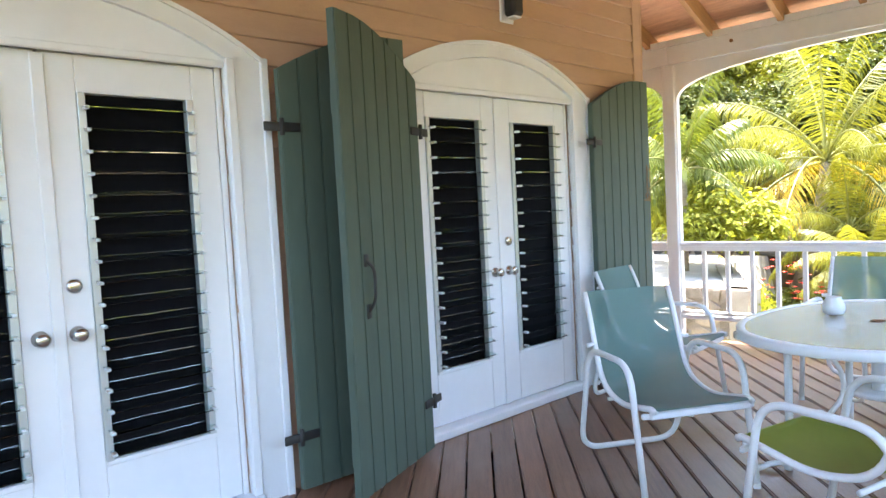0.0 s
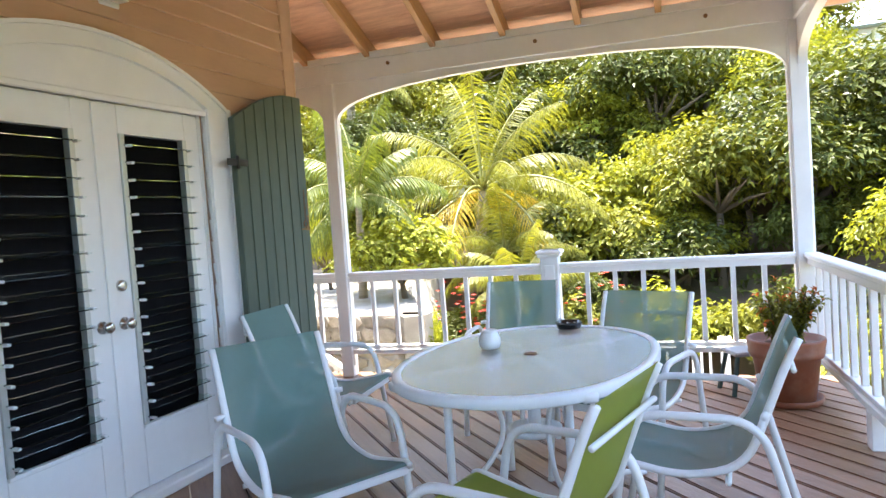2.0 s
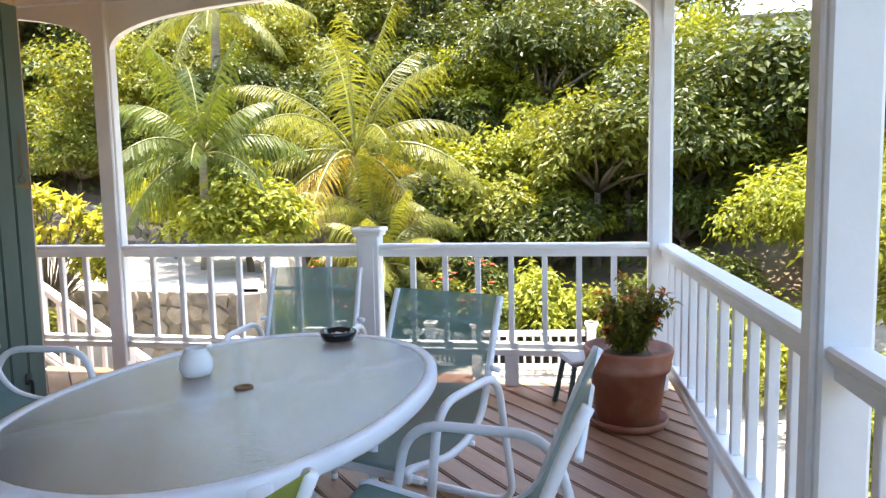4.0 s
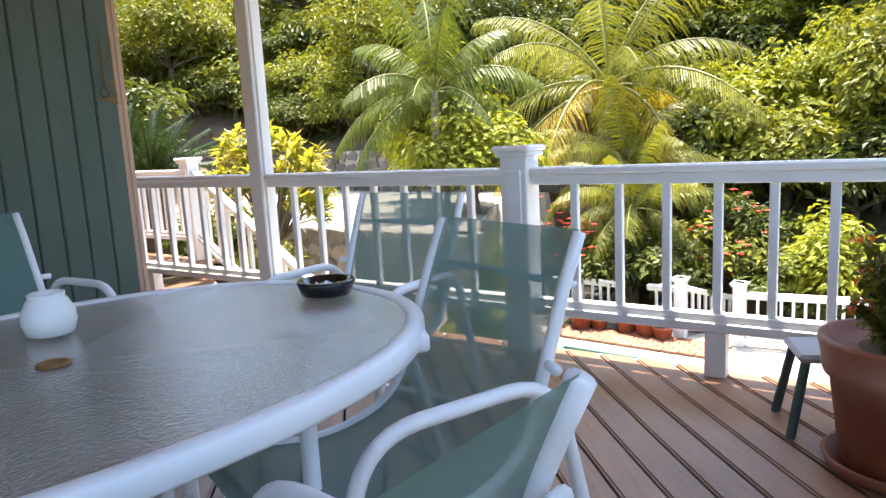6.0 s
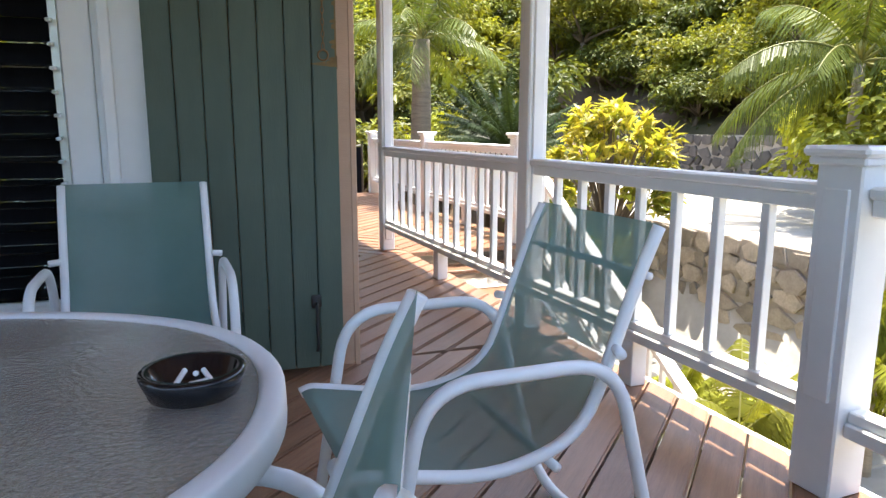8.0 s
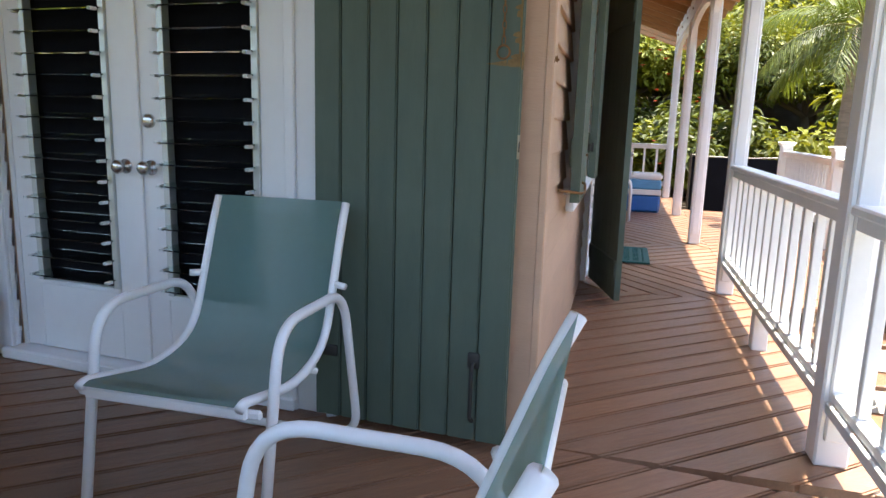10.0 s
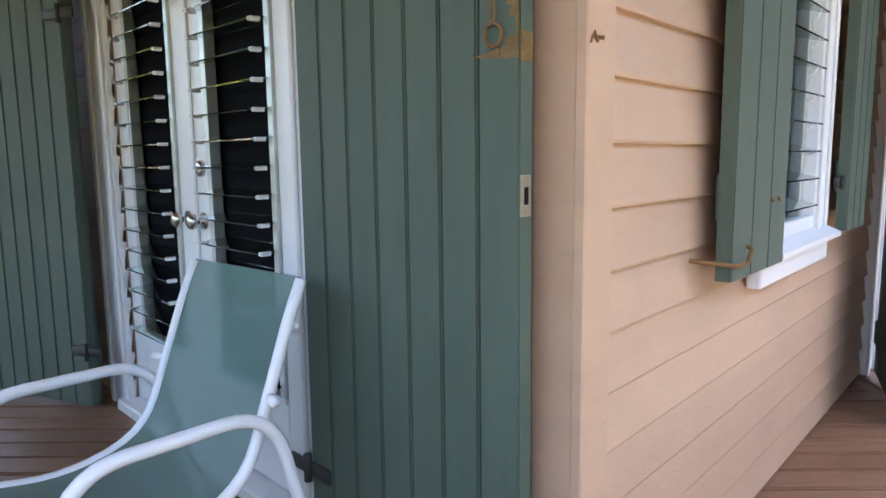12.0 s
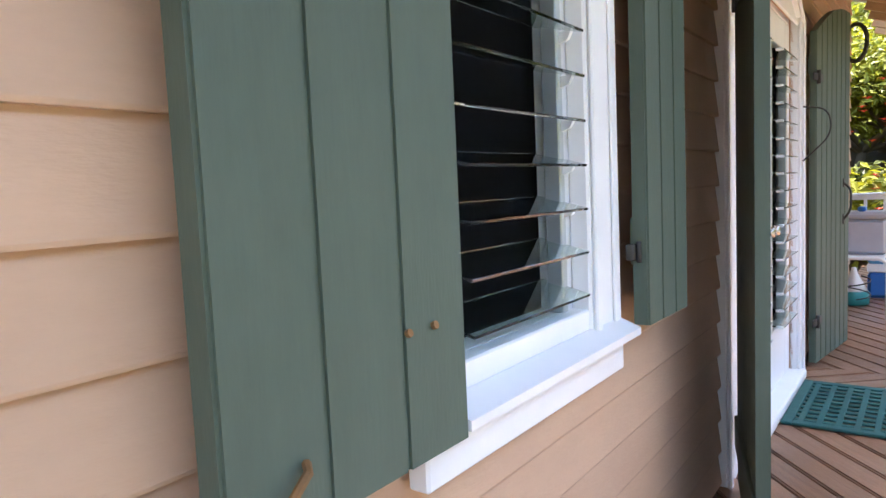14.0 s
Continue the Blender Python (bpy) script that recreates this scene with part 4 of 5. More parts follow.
st = thing("side_stool", "small grey plastic stool behind the flower pot", "stool", m=Matrix.Translation((3.02, 4.62, 0)) @ Matrix.Rotation(0.4, 4, "Z"))
part("seat", Geo().box((-0.15, -0.12, 0.27), (0.15, 0.12, 0.30), 0.012), GREYP, st)
for sx in (-1, 1):
    for sy in (-1, 1):
        part("leg", Geo().tube([(sx * 0.12, sy * 0.09, 0.28), (sx * 0.17, sy * 0.12, 0.0)], 0.017, 8), material("dark_teal_plastic", (0.05, 0.09, 0.085), 0.5), st)


# ---- wall lamps, mat, cable ----
def wall_lamp(m, label):
    ob = thing("wall_lamp", label, "wall lamp", "wall lamps", m=m)
    part("back_plate", Geo().box((-0.065, -0.03, -0.13), (0.065, -0.012, 0.13), 0.008), DOORW, ob, "white back plate")
    part("lantern", Geo().box((-0.045, -0.13, -0.10), (0.06, -0.03, 0.11), 0.02), BLACKM, ob, "dark bronze lantern body")
    part("lens", Geo().box((-0.03, -0.115, -0.112), (0.045, -0.045, -0.10), 0.004), CERAM, ob)


wall_lamp(WALL_A @ Matrix.Translation((2.10, 0, 2.70)), "dark square wall lantern on a white plate")
wall_lamp(WALL_B @ Matrix.Translation((5.75, 0, 2.62)), "dark wall lantern beside the far shutter")

mat_m = FARM @ Matrix.Translation((-4.13, 0.335, 0.004))
mt = thing("door_mat", "dark green open lattice rubber door mat on the deck", "door mat", m=mat_m)
w, d = 0.40, 0.24
g = Geo().box((-w, -d, 0), (w, -d + 0.05, 0.016), 0.004).box((-w, d - 0.05, 0), (w, d, 0.016), 0.004).box((-w, -d + 0.05, 0), (-w + 0.05, d - 0.05, 0.016), 0.004).box((w - 0.05, -d + 0.05, 0), (w, d - 0.05, 0.016), 0.004)
part("border", g, MATG, mt)
g = Geo()
for i in range(10):
    x = -w + 0.085 + i * 0.07
    g.box((x - 0.014, -d + 0.05, 0), (x + 0.014, d - 0.05, 0.012), 0.003)
for i in range(5):
    y = -d + 0.08 + i * 0.08
    g.box((-w + 0.05, y - 0.014, 0.001), (w - 0.05, y + 0.014, 0.0135), 0.003)
part("lattice", g, MATG, mt)
g = Geo().tube(bend([WALL_B @ Vector(p) for p in ((4.70, -0.06, 1.62), (4.72, -0.19, 1.60), (4.72, -0.21, 1.45), (4.70, -0.06, 1.30))], 0.08, 6), 0.005, 6)
whole("cable", g, BLACKM, "black cable looped beside the door", "cable", smooth=True)
g = Geo().tube([far(-6.3 + 0.03 * math.cos(t), 0.20 + 0.075 * math.cos(t), 2.20 + 0.14 * math.sin(t)) for t in [6.283 * i / 24 for i in range(25)]], 0.016, 7)
whole("hose_coil", g, BLACKM, "dark coiled hose hanging by the wall", "hose", smooth=True)

# ---- far end of the deck ----
END = -10.2
railing((END, -0.4, 0), (END, V, 0), "white end railing before red hibiscus")
post("square white post at the deck end", (END, V, 0))
beam((END, V, 0), (UP4, V, 0), "white porch beam at the deck end")
cool = thing("cool_box", "grey cool box with blue lid on a white stand", "cool box", m=FARM @ Matrix.Translation((-6.95, 0.21, 0.52)))
part("body", Geo().box((-0.18, -0.19, 0), (0.18, 0.19, 0.30), 0.03), GREYP, cool)
part("lid", Geo().box((-0.19, -0.20, 0.30), (0.19, 0.20, 0.36), 0.02), GREYP, cool)
part("lid_handle", Geo().box((-0.08, -0.03, 0.36), (0.08, 0.03, 0.40), 0.01), BLUEP, cool)
stand = thing("white_side_table", "white tubular side table holding a cool box", "side table", m=FARM @ Matrix.Translation((-6.97, 0.225, 0)))
part("tabletop", Geo().box((-0.30, -0.17, 0.495), (0.30, 0.17, 0.52), 0.012), TUBE, stand)
for sx in (-1, 1):
    hoop = bend([(sx * 0.31, -0.185, 0.0), (sx * 0.31, -0.185, 0.505), (sx * 0.31, 0.185, 0.505), (sx * 0.31, 0.185, 0.0)], 0.09, 6)
    part("leg_hoop", Geo().tube(hoop, 0.017, 10), TUBE, stand, "bent white tube", True)
part("wire_scroll", Geo().tube([(0.1 * math.cos(t), 0.1 * math.sin(t) - 0.05, 0.12 + 0.02 * t) for t in [0.4 * i for i in range(24)]], 0.006, 6), BLACKM, stand, "dark wire scroll", True)
wb = thing("spray_bottle", "white and teal plastic bottle on the deck", "bottle", m=FARM @ Matrix.Translation((-7.35, 0.12, 0.0)))
part("bottle_body", Geo().lathe([(0.10, 0), (0.125, 0.01), (0.125, 0.12), (0.115, 0.13)], 20), material("teal_plastic", (0.02, 0.22, 0.22), 0.4), wb, "", True)
part("bottle_neck", Geo().lathe([(0.112, 0.13), (0.08, 0.20), (0.03, 0.29), (0.02, 0.34), (0.005, 0.345)], 20), CERAM, wb, "white cone top", True)
cool = thing("blue_cooler", "blue picnic cooler with white lid on the deck", "cool box", m=FARM @ Matrix.Translation((-7.95, 0.52, 0.0)))
part("body", Geo().box((-0.2, -0.32, 0.0), (0.2, 0.32, 0.25), 0.03), BLUEP, cool)
part("band", Geo().box((-0.205, -0.325, 0.25), (0.205, 0.325, 0.33), 0.01), CERAM, cool, "white band")
part("upper_body", Geo().box((-0.2, -0.32, 0.33), (0.2, 0.32, 0.47), 0.02), material("pale_blue_plastic", (0.10, 0.32, 0.55), 0.4), cool)
part("lid", Geo().box((-0.21, -0.33, 0.47), (0.21, 0.33, 0.56), 0.03), CERAM, cool)


# ---- ground ----
def height(x, y):
    base = -1.75
    left = min(1, max(0, (-2.2 - x) / 1.2))
    if y < 8.0:
        base = -1.75 + left * 0.9
    edge = -0.9 - 0.54 * min(3.6, max(0, y - 7.95))
    if x < edge - 0.1 and 7.9 < y < 40:
        k = min(1, (y - 7.9) / 0.12) * min(1, max(0, (edge - x) / 0.15))
        base = base + (0.02 - base) * k if y < 13 else 0.02
    h = base
    rise_at = 13.6 if x < -1 else 12.5 - min(4.0, max(0, (x - 3)) * 0.8)
    if y > rise_at:
        k = y - rise_at
        h += (0.95 if x < -1 else 0.4) * min(1, k / 0.25) + 0.42 * k * (1 - 0.42 * min(1, max(0, (x - 5.5) / 3))) - 0.0006 * k * k
    if x > 5:
        h += 0.16 * (x - 5) * min(1, max(0, (y + 2) / 8))
    if x < -11:
        h += 0.22 * (-11 - x)
    h += 0.35 * noise.noise(Vector((x * 0.15, y * 0.15, 0))) * min(1, max(0, (y - 14) / 6))
    return h


xs = [-400, -150, -80] + [-50 + i * 1.0 for i in range(38)] + [-12 + i * 0.3 for i in range(80)] + [12 + i * 1.2 for i in range(30)] + [80, 150, 400]
ys = [-400, -100, -30, -10] + [-5 + i * 0.5 for i in range(20)] + [5 + i * 0.25 for i in range(42)] + [15.5 + i * 1.2 for i in range(40)] + [75, 90, 150, 400]


def in_pool(x, y):
    return -0.9 < x < 1.05 and 8.4 < y < 9.98


vs = [Vector((x, y, min(height(x, y), 26.0))) for y in ys for x in xs]
k = len(xs)
fs = [(j * k + i, j * k + i + 1, (j + 1) * k + i + 1, (j + 1) * k + i) for j in range(len(ys) - 1) for i in range(k - 1)
      if not in_pool((xs[i] + xs[i + 1]) / 2, (ys[j] + ys[j + 1]) / 2)]
gmesh = Geo().add(vs, fs).mesh("ground", SOIL, True, False)
gmesh.materials.append(PALE)
for p in gmesh.polygons:
    c = p.center
    if (c.y < 11.6 and c.x > -5.2 and c.y > 4.6 and c.x < 6 + 0.3 * c.y) or (-9.5 < c.x < -1.0 and 8 < c.y < 13.4):
        p.material_index = 1
tagged(new("ground", gmesh), "sunlit terrace and wooded hillside ground", "ground", kind="structure")

# sunken pool on the terrace, its pale coping and brick paving
pool = thing("pool", "sunken plunge pool with green water and pale coping", "pool", m=Matrix.Translation((0.05, 9.2, -1.75)))
part("water", Geo().box((-0.898, -0.718, -0.5), (0.898, 0.718, -0.08), 0.002), WATER, pool, "still green water")
g = Geo().box((-0.94, 0.72, -0.5), (0.94, 0.76, 0.0), 0.003).box((-0.94, -0.76, -0.5), (0.94, -0.72, 0.0), 0.003)
g.box((-0.94, -0.72, -0.5), (-0.9, 0.72, 0.0), 0.003).box((0.9, -0.72, -0.5), (0.94, 0.72, 0.0), 0.003)
part("pool_lining", g, material("green_pool_tile", (0.10, 0.26, 0.21), 0.3, var=0.2, scale=8), pool, "dark green tiled lining")
for a, b in (((-1.35, -1.4, -0.06), (-0.915, 1.0, 0.014)), ((0.915, -1.4, -0.06), (1.45, 1.0, 0.014)), ((-0.912, -1.4, -0.06), (0.912, -0.735, 0.014)), ((-0.912, 0.735, -0.06), (0.912, 1.0, 0.014))):
    part("coping", Geo().box(a, b, 0.01), PALE, pool)
pv = thing("brick_paving", "red brick paving between pool and fence", "paving", kind="structure", m=Matrix.Translation((0.0, 10.5, -1.74)))
tile = Geo().box((-0.1, -0.05, 0.0), (0.1, 0.05, 0.03), 0.006).mesh("brick", BRICK)
for i in range(11):
    for j in range(6):
        part("brick", tile, None, pv).matrix_local = pose(-1.2 + i * 0.208 + (j % 2) * 0.1, -0.2 + j * 0.106, 0)
for i in range(2):
    for j in range(10):
        part("brick", tile, None, pv).matrix_local = pose(-1.42 + i * 0.208, -1.3 + j * 0.106, 0)

# terrace fence by the pool
PT = Matrix.Translation((0, 0, -1.75))
for x, y in ((-1.15, 10.95), (0.36, 11.0), (1.12, 11.0), (2.9, 11.3)):
    newel((x, y, 0), 0.85, "white newel post of the pool fence", PT)
for a, b in (((-2.3, 10.75, 0), (-1.25, 10.94, 0)), ((-1.05, 10.96, 0), (-0.55, 10.98, 0)), ((-0.1, 10.99, 0), (0.28, 11.0, 0)), ((0.40, 11.1, 0), (0.85, 12.2, -0.35)), ((1.2, 11.0, 0), (2.8, 11.28, 0))):
    railing(a, b, "white picket railing by the pool", feet=(), top=0.72, low=0.1, gap=0.13, m=PT, group="pool railings")


def small_pot(x, y, z, r, label):
    ob = thing("flower_pot", label, "flower pot", "pool flower pots", m=Matrix.Translation((x, y, z)))
    part("pot", Geo().lathe([(r * 0.7, 0), (r * 0.95, r * 1.3), (r * 1.05, r * 1.32), (r * 1.05, r * 1.6), (r * 0.9, r * 1.6), (r * 0.85, r * 1.4), (0, r * 1.38)], 20), TERRA, ob, "", True)
    g = Geo()
    for i in range(50):
        leaf(g, Vector((0, 0, r * 1.4)) + rand_dir() * r * 0.4, rand_dir() + Vector((0, 0, 1.2)), Vector((0, 0, 1)), rng.uniform(0.15, 0.3), 0.05)
    part("foliage", g, LEAF, ob, fix=False)


for x, y, r in ((-1.0, 10.75, 0.17), (-0.75, 10.8, 0.12), (-0.35, 10.85, 0.15), (-0.05, 10.8, 0.16), (0.2, 10.75, 0.13)):
    small_pot(x, y, -1.75, r, "terracotta flower pot by the pool fence")

# ---- garden stairs, landing rail ----
ga = thing("garden_stairs", "white timber stairs going down beside the deck", "stairs", kind="structure", m=FARM)
for i in range(9):
    x = -2.75 + i * 0.27
    part("tread", Geo().box((x, V + 0.10, -0.20 - i * 0.19), (x + 0.30, V + 1.25, -0.16 - i * 0.19), 0.008), DECK, ga)
part("stringer", Geo().prism([(-2.8, -0.02), (-2.8, -0.32), (-0.3, -2.0), (-0.3, -1.72)], V + 1.26, V + 1.30, axis=1), WHITE, ga)
newel((-2.78, V + 1.32, 0), 1.06, "white newel post at the stair head")
newel((-5.40, V + 1.36, 0), 1.06, "white newel post of the landing")
newel((-8.3, V + 1.46, 0), 1.06, "white newel post of the landing")
railing((-5.32, V + 1.36, 0), (-2.86, V + 1.32, 0), "white landing railing before yellow croton", gap=0.13)
railing((-8.22, V + 1.46, 0), (-5.48, V + 1.36, 0), "white landing railing by the cycad", gap=0.13)
railing((-2.70, V + 1.32, 0.0), (-0.31, V + 1.32, -1.60), "white sloping stair railing", feet=(), gap=0.15)

# ---- rubble garden walls ----


def stone_wall(name, label, a, b, z0, z1, thick=0.3, size=0.26, mat=None):
    """A rubble wall: irregular many-sided stones set into mortar."""
    a, b = Vector(a), Vector(b)
    n = (b - a).length
    ob = thing(name, label, "stone wall", kind="structure", m=Matrix.Translation((a.x, a.y, 0)) @ Matrix.Rotation(math.atan2(b.y - a.y, b.x - a.x), 4, "Z"))
    part("wall_core", Geo().box((0, 0.02, z0), (n, thick, z1), 0.01), MORTAR, ob)
    r = random.Random(name)
    rows = max(2, round((z1 - z0) / (size * 0.72)))
    h = (z1 - z0) / rows
    for k in range(rows):
        x = -size * r.uniform(0, 0.6)
        while x < n:
            w = size * r.uniform(0.65, 1.55)
            cx, cz = x + w / 2, z0 + h * (k + 0.5) + r.uniform(-0.18, 0.18) * h
            rw, rh = w * 0.53, h * r.uniform(0.46, 0.66)
            m_ = r.choice((4, 5, 5, 6))
            ph = r.uniform(0, 1)
            poly = []
            for i in range(m_):
                t = 2 * math.pi * (i + ph + r.uniform(-0.22, 0.22)) / m_
                q = r.uniform(0.86, 1.14)
                poly.append((min(n, max(0.0, cx + rw * q * math.cos(t))), min(z1, max(z0, cz + rh * q * math.sin(t)))))
            d = r.uniform(0.0, 0.022)
            g = Geo().prism(poly, -d, 0.06, axis=1)
            g.prism([(cx + (p[0] - cx) * 0.9, cz + (p[1] - cz) * 0.9) for p in poly], -d - 0.008, -d, axis=1)
            if 0 < cx < n:
                part("stone", g, mat or STONE, ob)
            x += w * 0.97


stone_wall("garden_wall", "pale rubble stone wall below the driveway", (-5.2, 7.85), (-0.95, 7.95), -1.7, 0.05)
stone_wall("garden_wall_side", "pale rubble stone wall beside the shrubs", (-0.95, 7.95), (-2.75, 11.3), -1.7, 0.05, size=0.3)
stone_wall("retaining_wall", "weathered stone retaining wall behind the driveway, shade in its colour", (-14, 13.3), (-2.5, 13.5), 0.0, 0.98, size=0.32, mat=STONE_SHADED)


# ---- planting ----
def crown_geo(r, radius, clumps, leaves, size, squash=0.8):
    """A crown of many leaf clumps, uneven and with gaps."""
    g = Geo()
    for i in range(clumps):
        d = rand_dir(r)
        if d.z < -0.35:
            d.z *= -0.6
        c = Vector((d.x, d.y, d.z * squash)) * radius * r.uniform(0.45, 1.0)
        cr = radius * r.uniform(0.22, 0.42)
        for j in range(leaves):
            o = rand_dir(r)
            if o.z < -0.2:
                o.z *= -0.5
            p = c + o * cr * r.uniform(0.6, 1.0)
            face = (o * 0.8 + Vector((0, 0, 0.65)) + rand_dir(r) * 0.55).normalized()
            f = (o + rand_dir(r) * 0.8 + Vector((0, 0, -0.3)))
            f = f - face * f.dot(face)
            if f.length < 1e-3:
                continue
            f.normalize()
            s = f.cross(face)
            L, W = size * r.uniform(0.7, 1.4), size * r.uniform(0.38, 0.62)
            tip = p + f * L - face * L * 0.12
            mid = p + f * L * 0.45 + face * L * 0.06
            g.add([p, mid + s * W / 2, tip, mid - s * W / 2], [(0, 1, 2), (0, 2, 3)])
    return g


def tree(label, mat, radius, trunk_h, clumps, leaves, size, seed, category="tree", group="hillside trees"):
    r = random.Random(seed)
    ob = thing("tree" if category == "tree" else "shrub", label, category, group)
    g = Geo()
    base = Vector((0, 0, -0.4))
    head = Vector((r.uniform(-0.2, 0.2), r.uniform(-0.2, 0.2), trunk_h))
    w = 0.055 * radius + 0.03
    g.tube([base, base.lerp(head, 0.5) + Vector((0.08, 0, 0)), head], [w, w * 0.75, w * 0.55], 8)
    for i in range(7):
        d = rand_dir(r)
        d.z = abs(d.z) * 0.6 + 0.25
        e = head + d * radius * 0.7
        g.tube([head, head.lerp(e, 0.5) + Vector((0, 0, 0.06)), e], [w * 0.45, w * 0.3, w * 0.1], 6)
    part("trunk", g, BARK, ob, smooth=True)
    c = part("crown", crown_geo(r, radius, clumps, leaves, size), mat, ob, fix=False)
    c.location = head + Vector((0, 0, radius * 0.3))
    return ob


proto = [tree("broad-leaved green tree on the hillside", LEAF, 2.1, 1.6, 52, 125, 0.165, 1),
         tree("broad-leaved tree with sunlit yellow-green crown", LEAFY, 1.9, 1.4, 50, 125, 0.15, 2),
         tree("dense dark green tree on the slope", LEAFD, 2.4, 1.5, 62, 135, 0.17, 3),
         tree("open crowned green tree on the hillside", LEAF, 1.8, 2.0, 44, 125, 0.165, 4)]
bush = [tree("rounded green garden shrub", LEAF, 0.85, 0.25, 34, 80, 0.12, 5, "shrub", "garden shrubs"),
        tree("lime green garden shrub", LEAFY, 0.8, 0.25, 34, 90, 0.11, 6, "shrub", "garden shrubs"),
        tree("dark leaved garden shrub", LEAFD, 0.9, 0.25, 34, 80, 0.12, 7, "shrub", "garden shrubs")]
r = random.Random(77)


def plant(src, x, y, s, first_one, dz=0.0):
    m = Matrix.Translation((x, y, height(x, y) + dz)) @ Matrix.Rotation(r.uniform(0, 6.28), 4, "Z")
    ob = src if first_one else copy_thing(src, m)
    if first_one:
        ob.matrix_world = m
    ob.scale = (s, s, s * r.uniform(0.9, 1.15))
    return ob


used = set()


def put(lst, i, x, y, s, dz=0.0):
    src = lst[i]
    plant(src, x, y, s, src.name not in used, dz)
    used.add(src.name)


rows_y = [15.5, 17.5, 20, 23, 26.5, 30.5, 35, 40, 46, 53]
for j, y in enumerate(rows_y):
    step = 2.5 + 0.13 * (y - 15)
    x = -12 - (y - 15) * 1.1
    while x < 10 + (y - 15) * 1.0:
        xx, yy = x + r.uniform(-0.8, 0.8), y + r.uniform(-0.9, 0.9)
        clear = (-4.5 < xx < 0.5 and yy < 16.5) or (yy < 37 and 0.16 * (yy - 20) + 5.4 < xx < 0.30 * (yy - 20) + 10.5)
        if not clear:
            put(proto, r.choice((0, 1, 2, 3, 0, 2, 1)), xx, yy, r.uniform(0.8, 1.3) * (1 + 0.012 * (y - 15)) * (0.72 if j < 2 else 1), -0.3)
        x += step * r.uniform(0.8, 1.25)
for y in (14.6, 16.0, 17.6, 19.5, 22, 25):
    x = -34.0
    while x < 12:
        xx, yy = x + r.uniform(-0.5, 0.5), y + r.uniform(-0.6, 0.6)
        if not (-3.6 < xx < -0.6 and yy < 15.4):
            put(bush, r.choice((0, 1, 2, 2, 0)), xx, yy, r.uniform(0.9, 1.7), 0.0)
        x += r.uniform(1.0, 1.9) * (1 + 0.03 * (y - 14))
for k in range(70):
    xx, yy = r.uniform(-34, -11.5), r.uniform(-6, 15)
    put(proto if xx < -16 else bush, r.choice((0, 1, 2)), xx, yy, r.uniform(0.9, 1.3) if xx < -16 else r.uniform(1.3, 2.2), -0.3)
for k in range(26):
    put(proto, r.choice((0, 1, 2, 3)), r.uniform(-3, 16), r.uniform(-22, -11), r.uniform(0.9, 1.4), -0.3)
# the big trees past the side railing
for x, y, s, i in ((4.6, 15.0, 0.95, 2), (3.0, 14.6, 0.95, 3), (9.5, 10.5, 0.8, 0), (7.4, 8.2, 0.9, 0), (10.5, 6.5, 0.85, 3), (8.2, 4.4, 0.9, 1), (9.5, 1.5, 1.1, 0), (7.8, -1.5, 1.0, 1), (11.5, -4, 1.3, 2), (6.2, 11.6, 0.75, 1)):
    put(proto, i, x, y, s, -0.5)
put(proto, 2, 6.1, 15.7, 1.15, -0.8)
# the garden near the deck
for x, y, s, i in ((-2.15, 9.6, 1.2, 1), (-4.3, 14.5, 1.0, 0), (-0.4, 12.6, 1.0, 0), (0.7, 12.8, 0.9, 2), (1.8, 12.6, 1.1, 1), (3.0, 12.3, 1.0, 0), (4.3, 11.8, 1.1, 2), (5.4, 10.6, 1.1, 1),
                   (5.6, 8.6, 0.9, 0), (5.3, 6.9, 0.8, 1), (5.2, 5.2, 0.8, 0), (5.3, 3.2, 0.9, 2), (-1.0, 12.4, 0.8, 2), (-5.5, 14.3, 1.0, 2), (-7.5, 14.4, 1.1, 0), (-10, 14.6, 1.2, 1), (-9.5, 8.2, 1.2, 0), (-11.8, 6.0, 1.5, 0),
                   (-12.2, 4.2, 1.7, 2), (-12.4, 2.4, 1.6, 0), (-11.6, 8.0, 1.4, 1), (-1.9, 11.9, 1.1, 2), (-1.3, 12.0, 1.1, 2), (-0.2, 12.0, 1.1, 2), (0.5, 12.6, 1.1, 0), (1.6, 12.2, 1.0, 2), (-2.6, 12.0, 0.7, 0), (-1.2, 7.5, 0.45, 1), (-4.6, 7.4, 0.8, 2), (-2.2, 7.4, 0.4, 0), (-1.7, 7.55, 0.35, 1), (-3.9, 7.5, 0.6, 0), (-6.2, 7.9, 0.9, 0), (1.9, 14.2, 1.2, 2), (-13, 10, 1.8, 2), (-1.6, 15.0, 1.2, 2), (-0.3, 14.2, 1.1, 0)):
    put(bush, i, x, y, s)
for x, y, s, h in ((-0.95, 8.35, 0.42, 1.3), (-1.25, 9.0, 0.4, 1.25), (-3.7, 11.3, 1.15, 2.1), (-4.6, 11.6, 0.8, 1.7)):
    plant(bush[1], x, y, s, False).scale = (s, s, h)


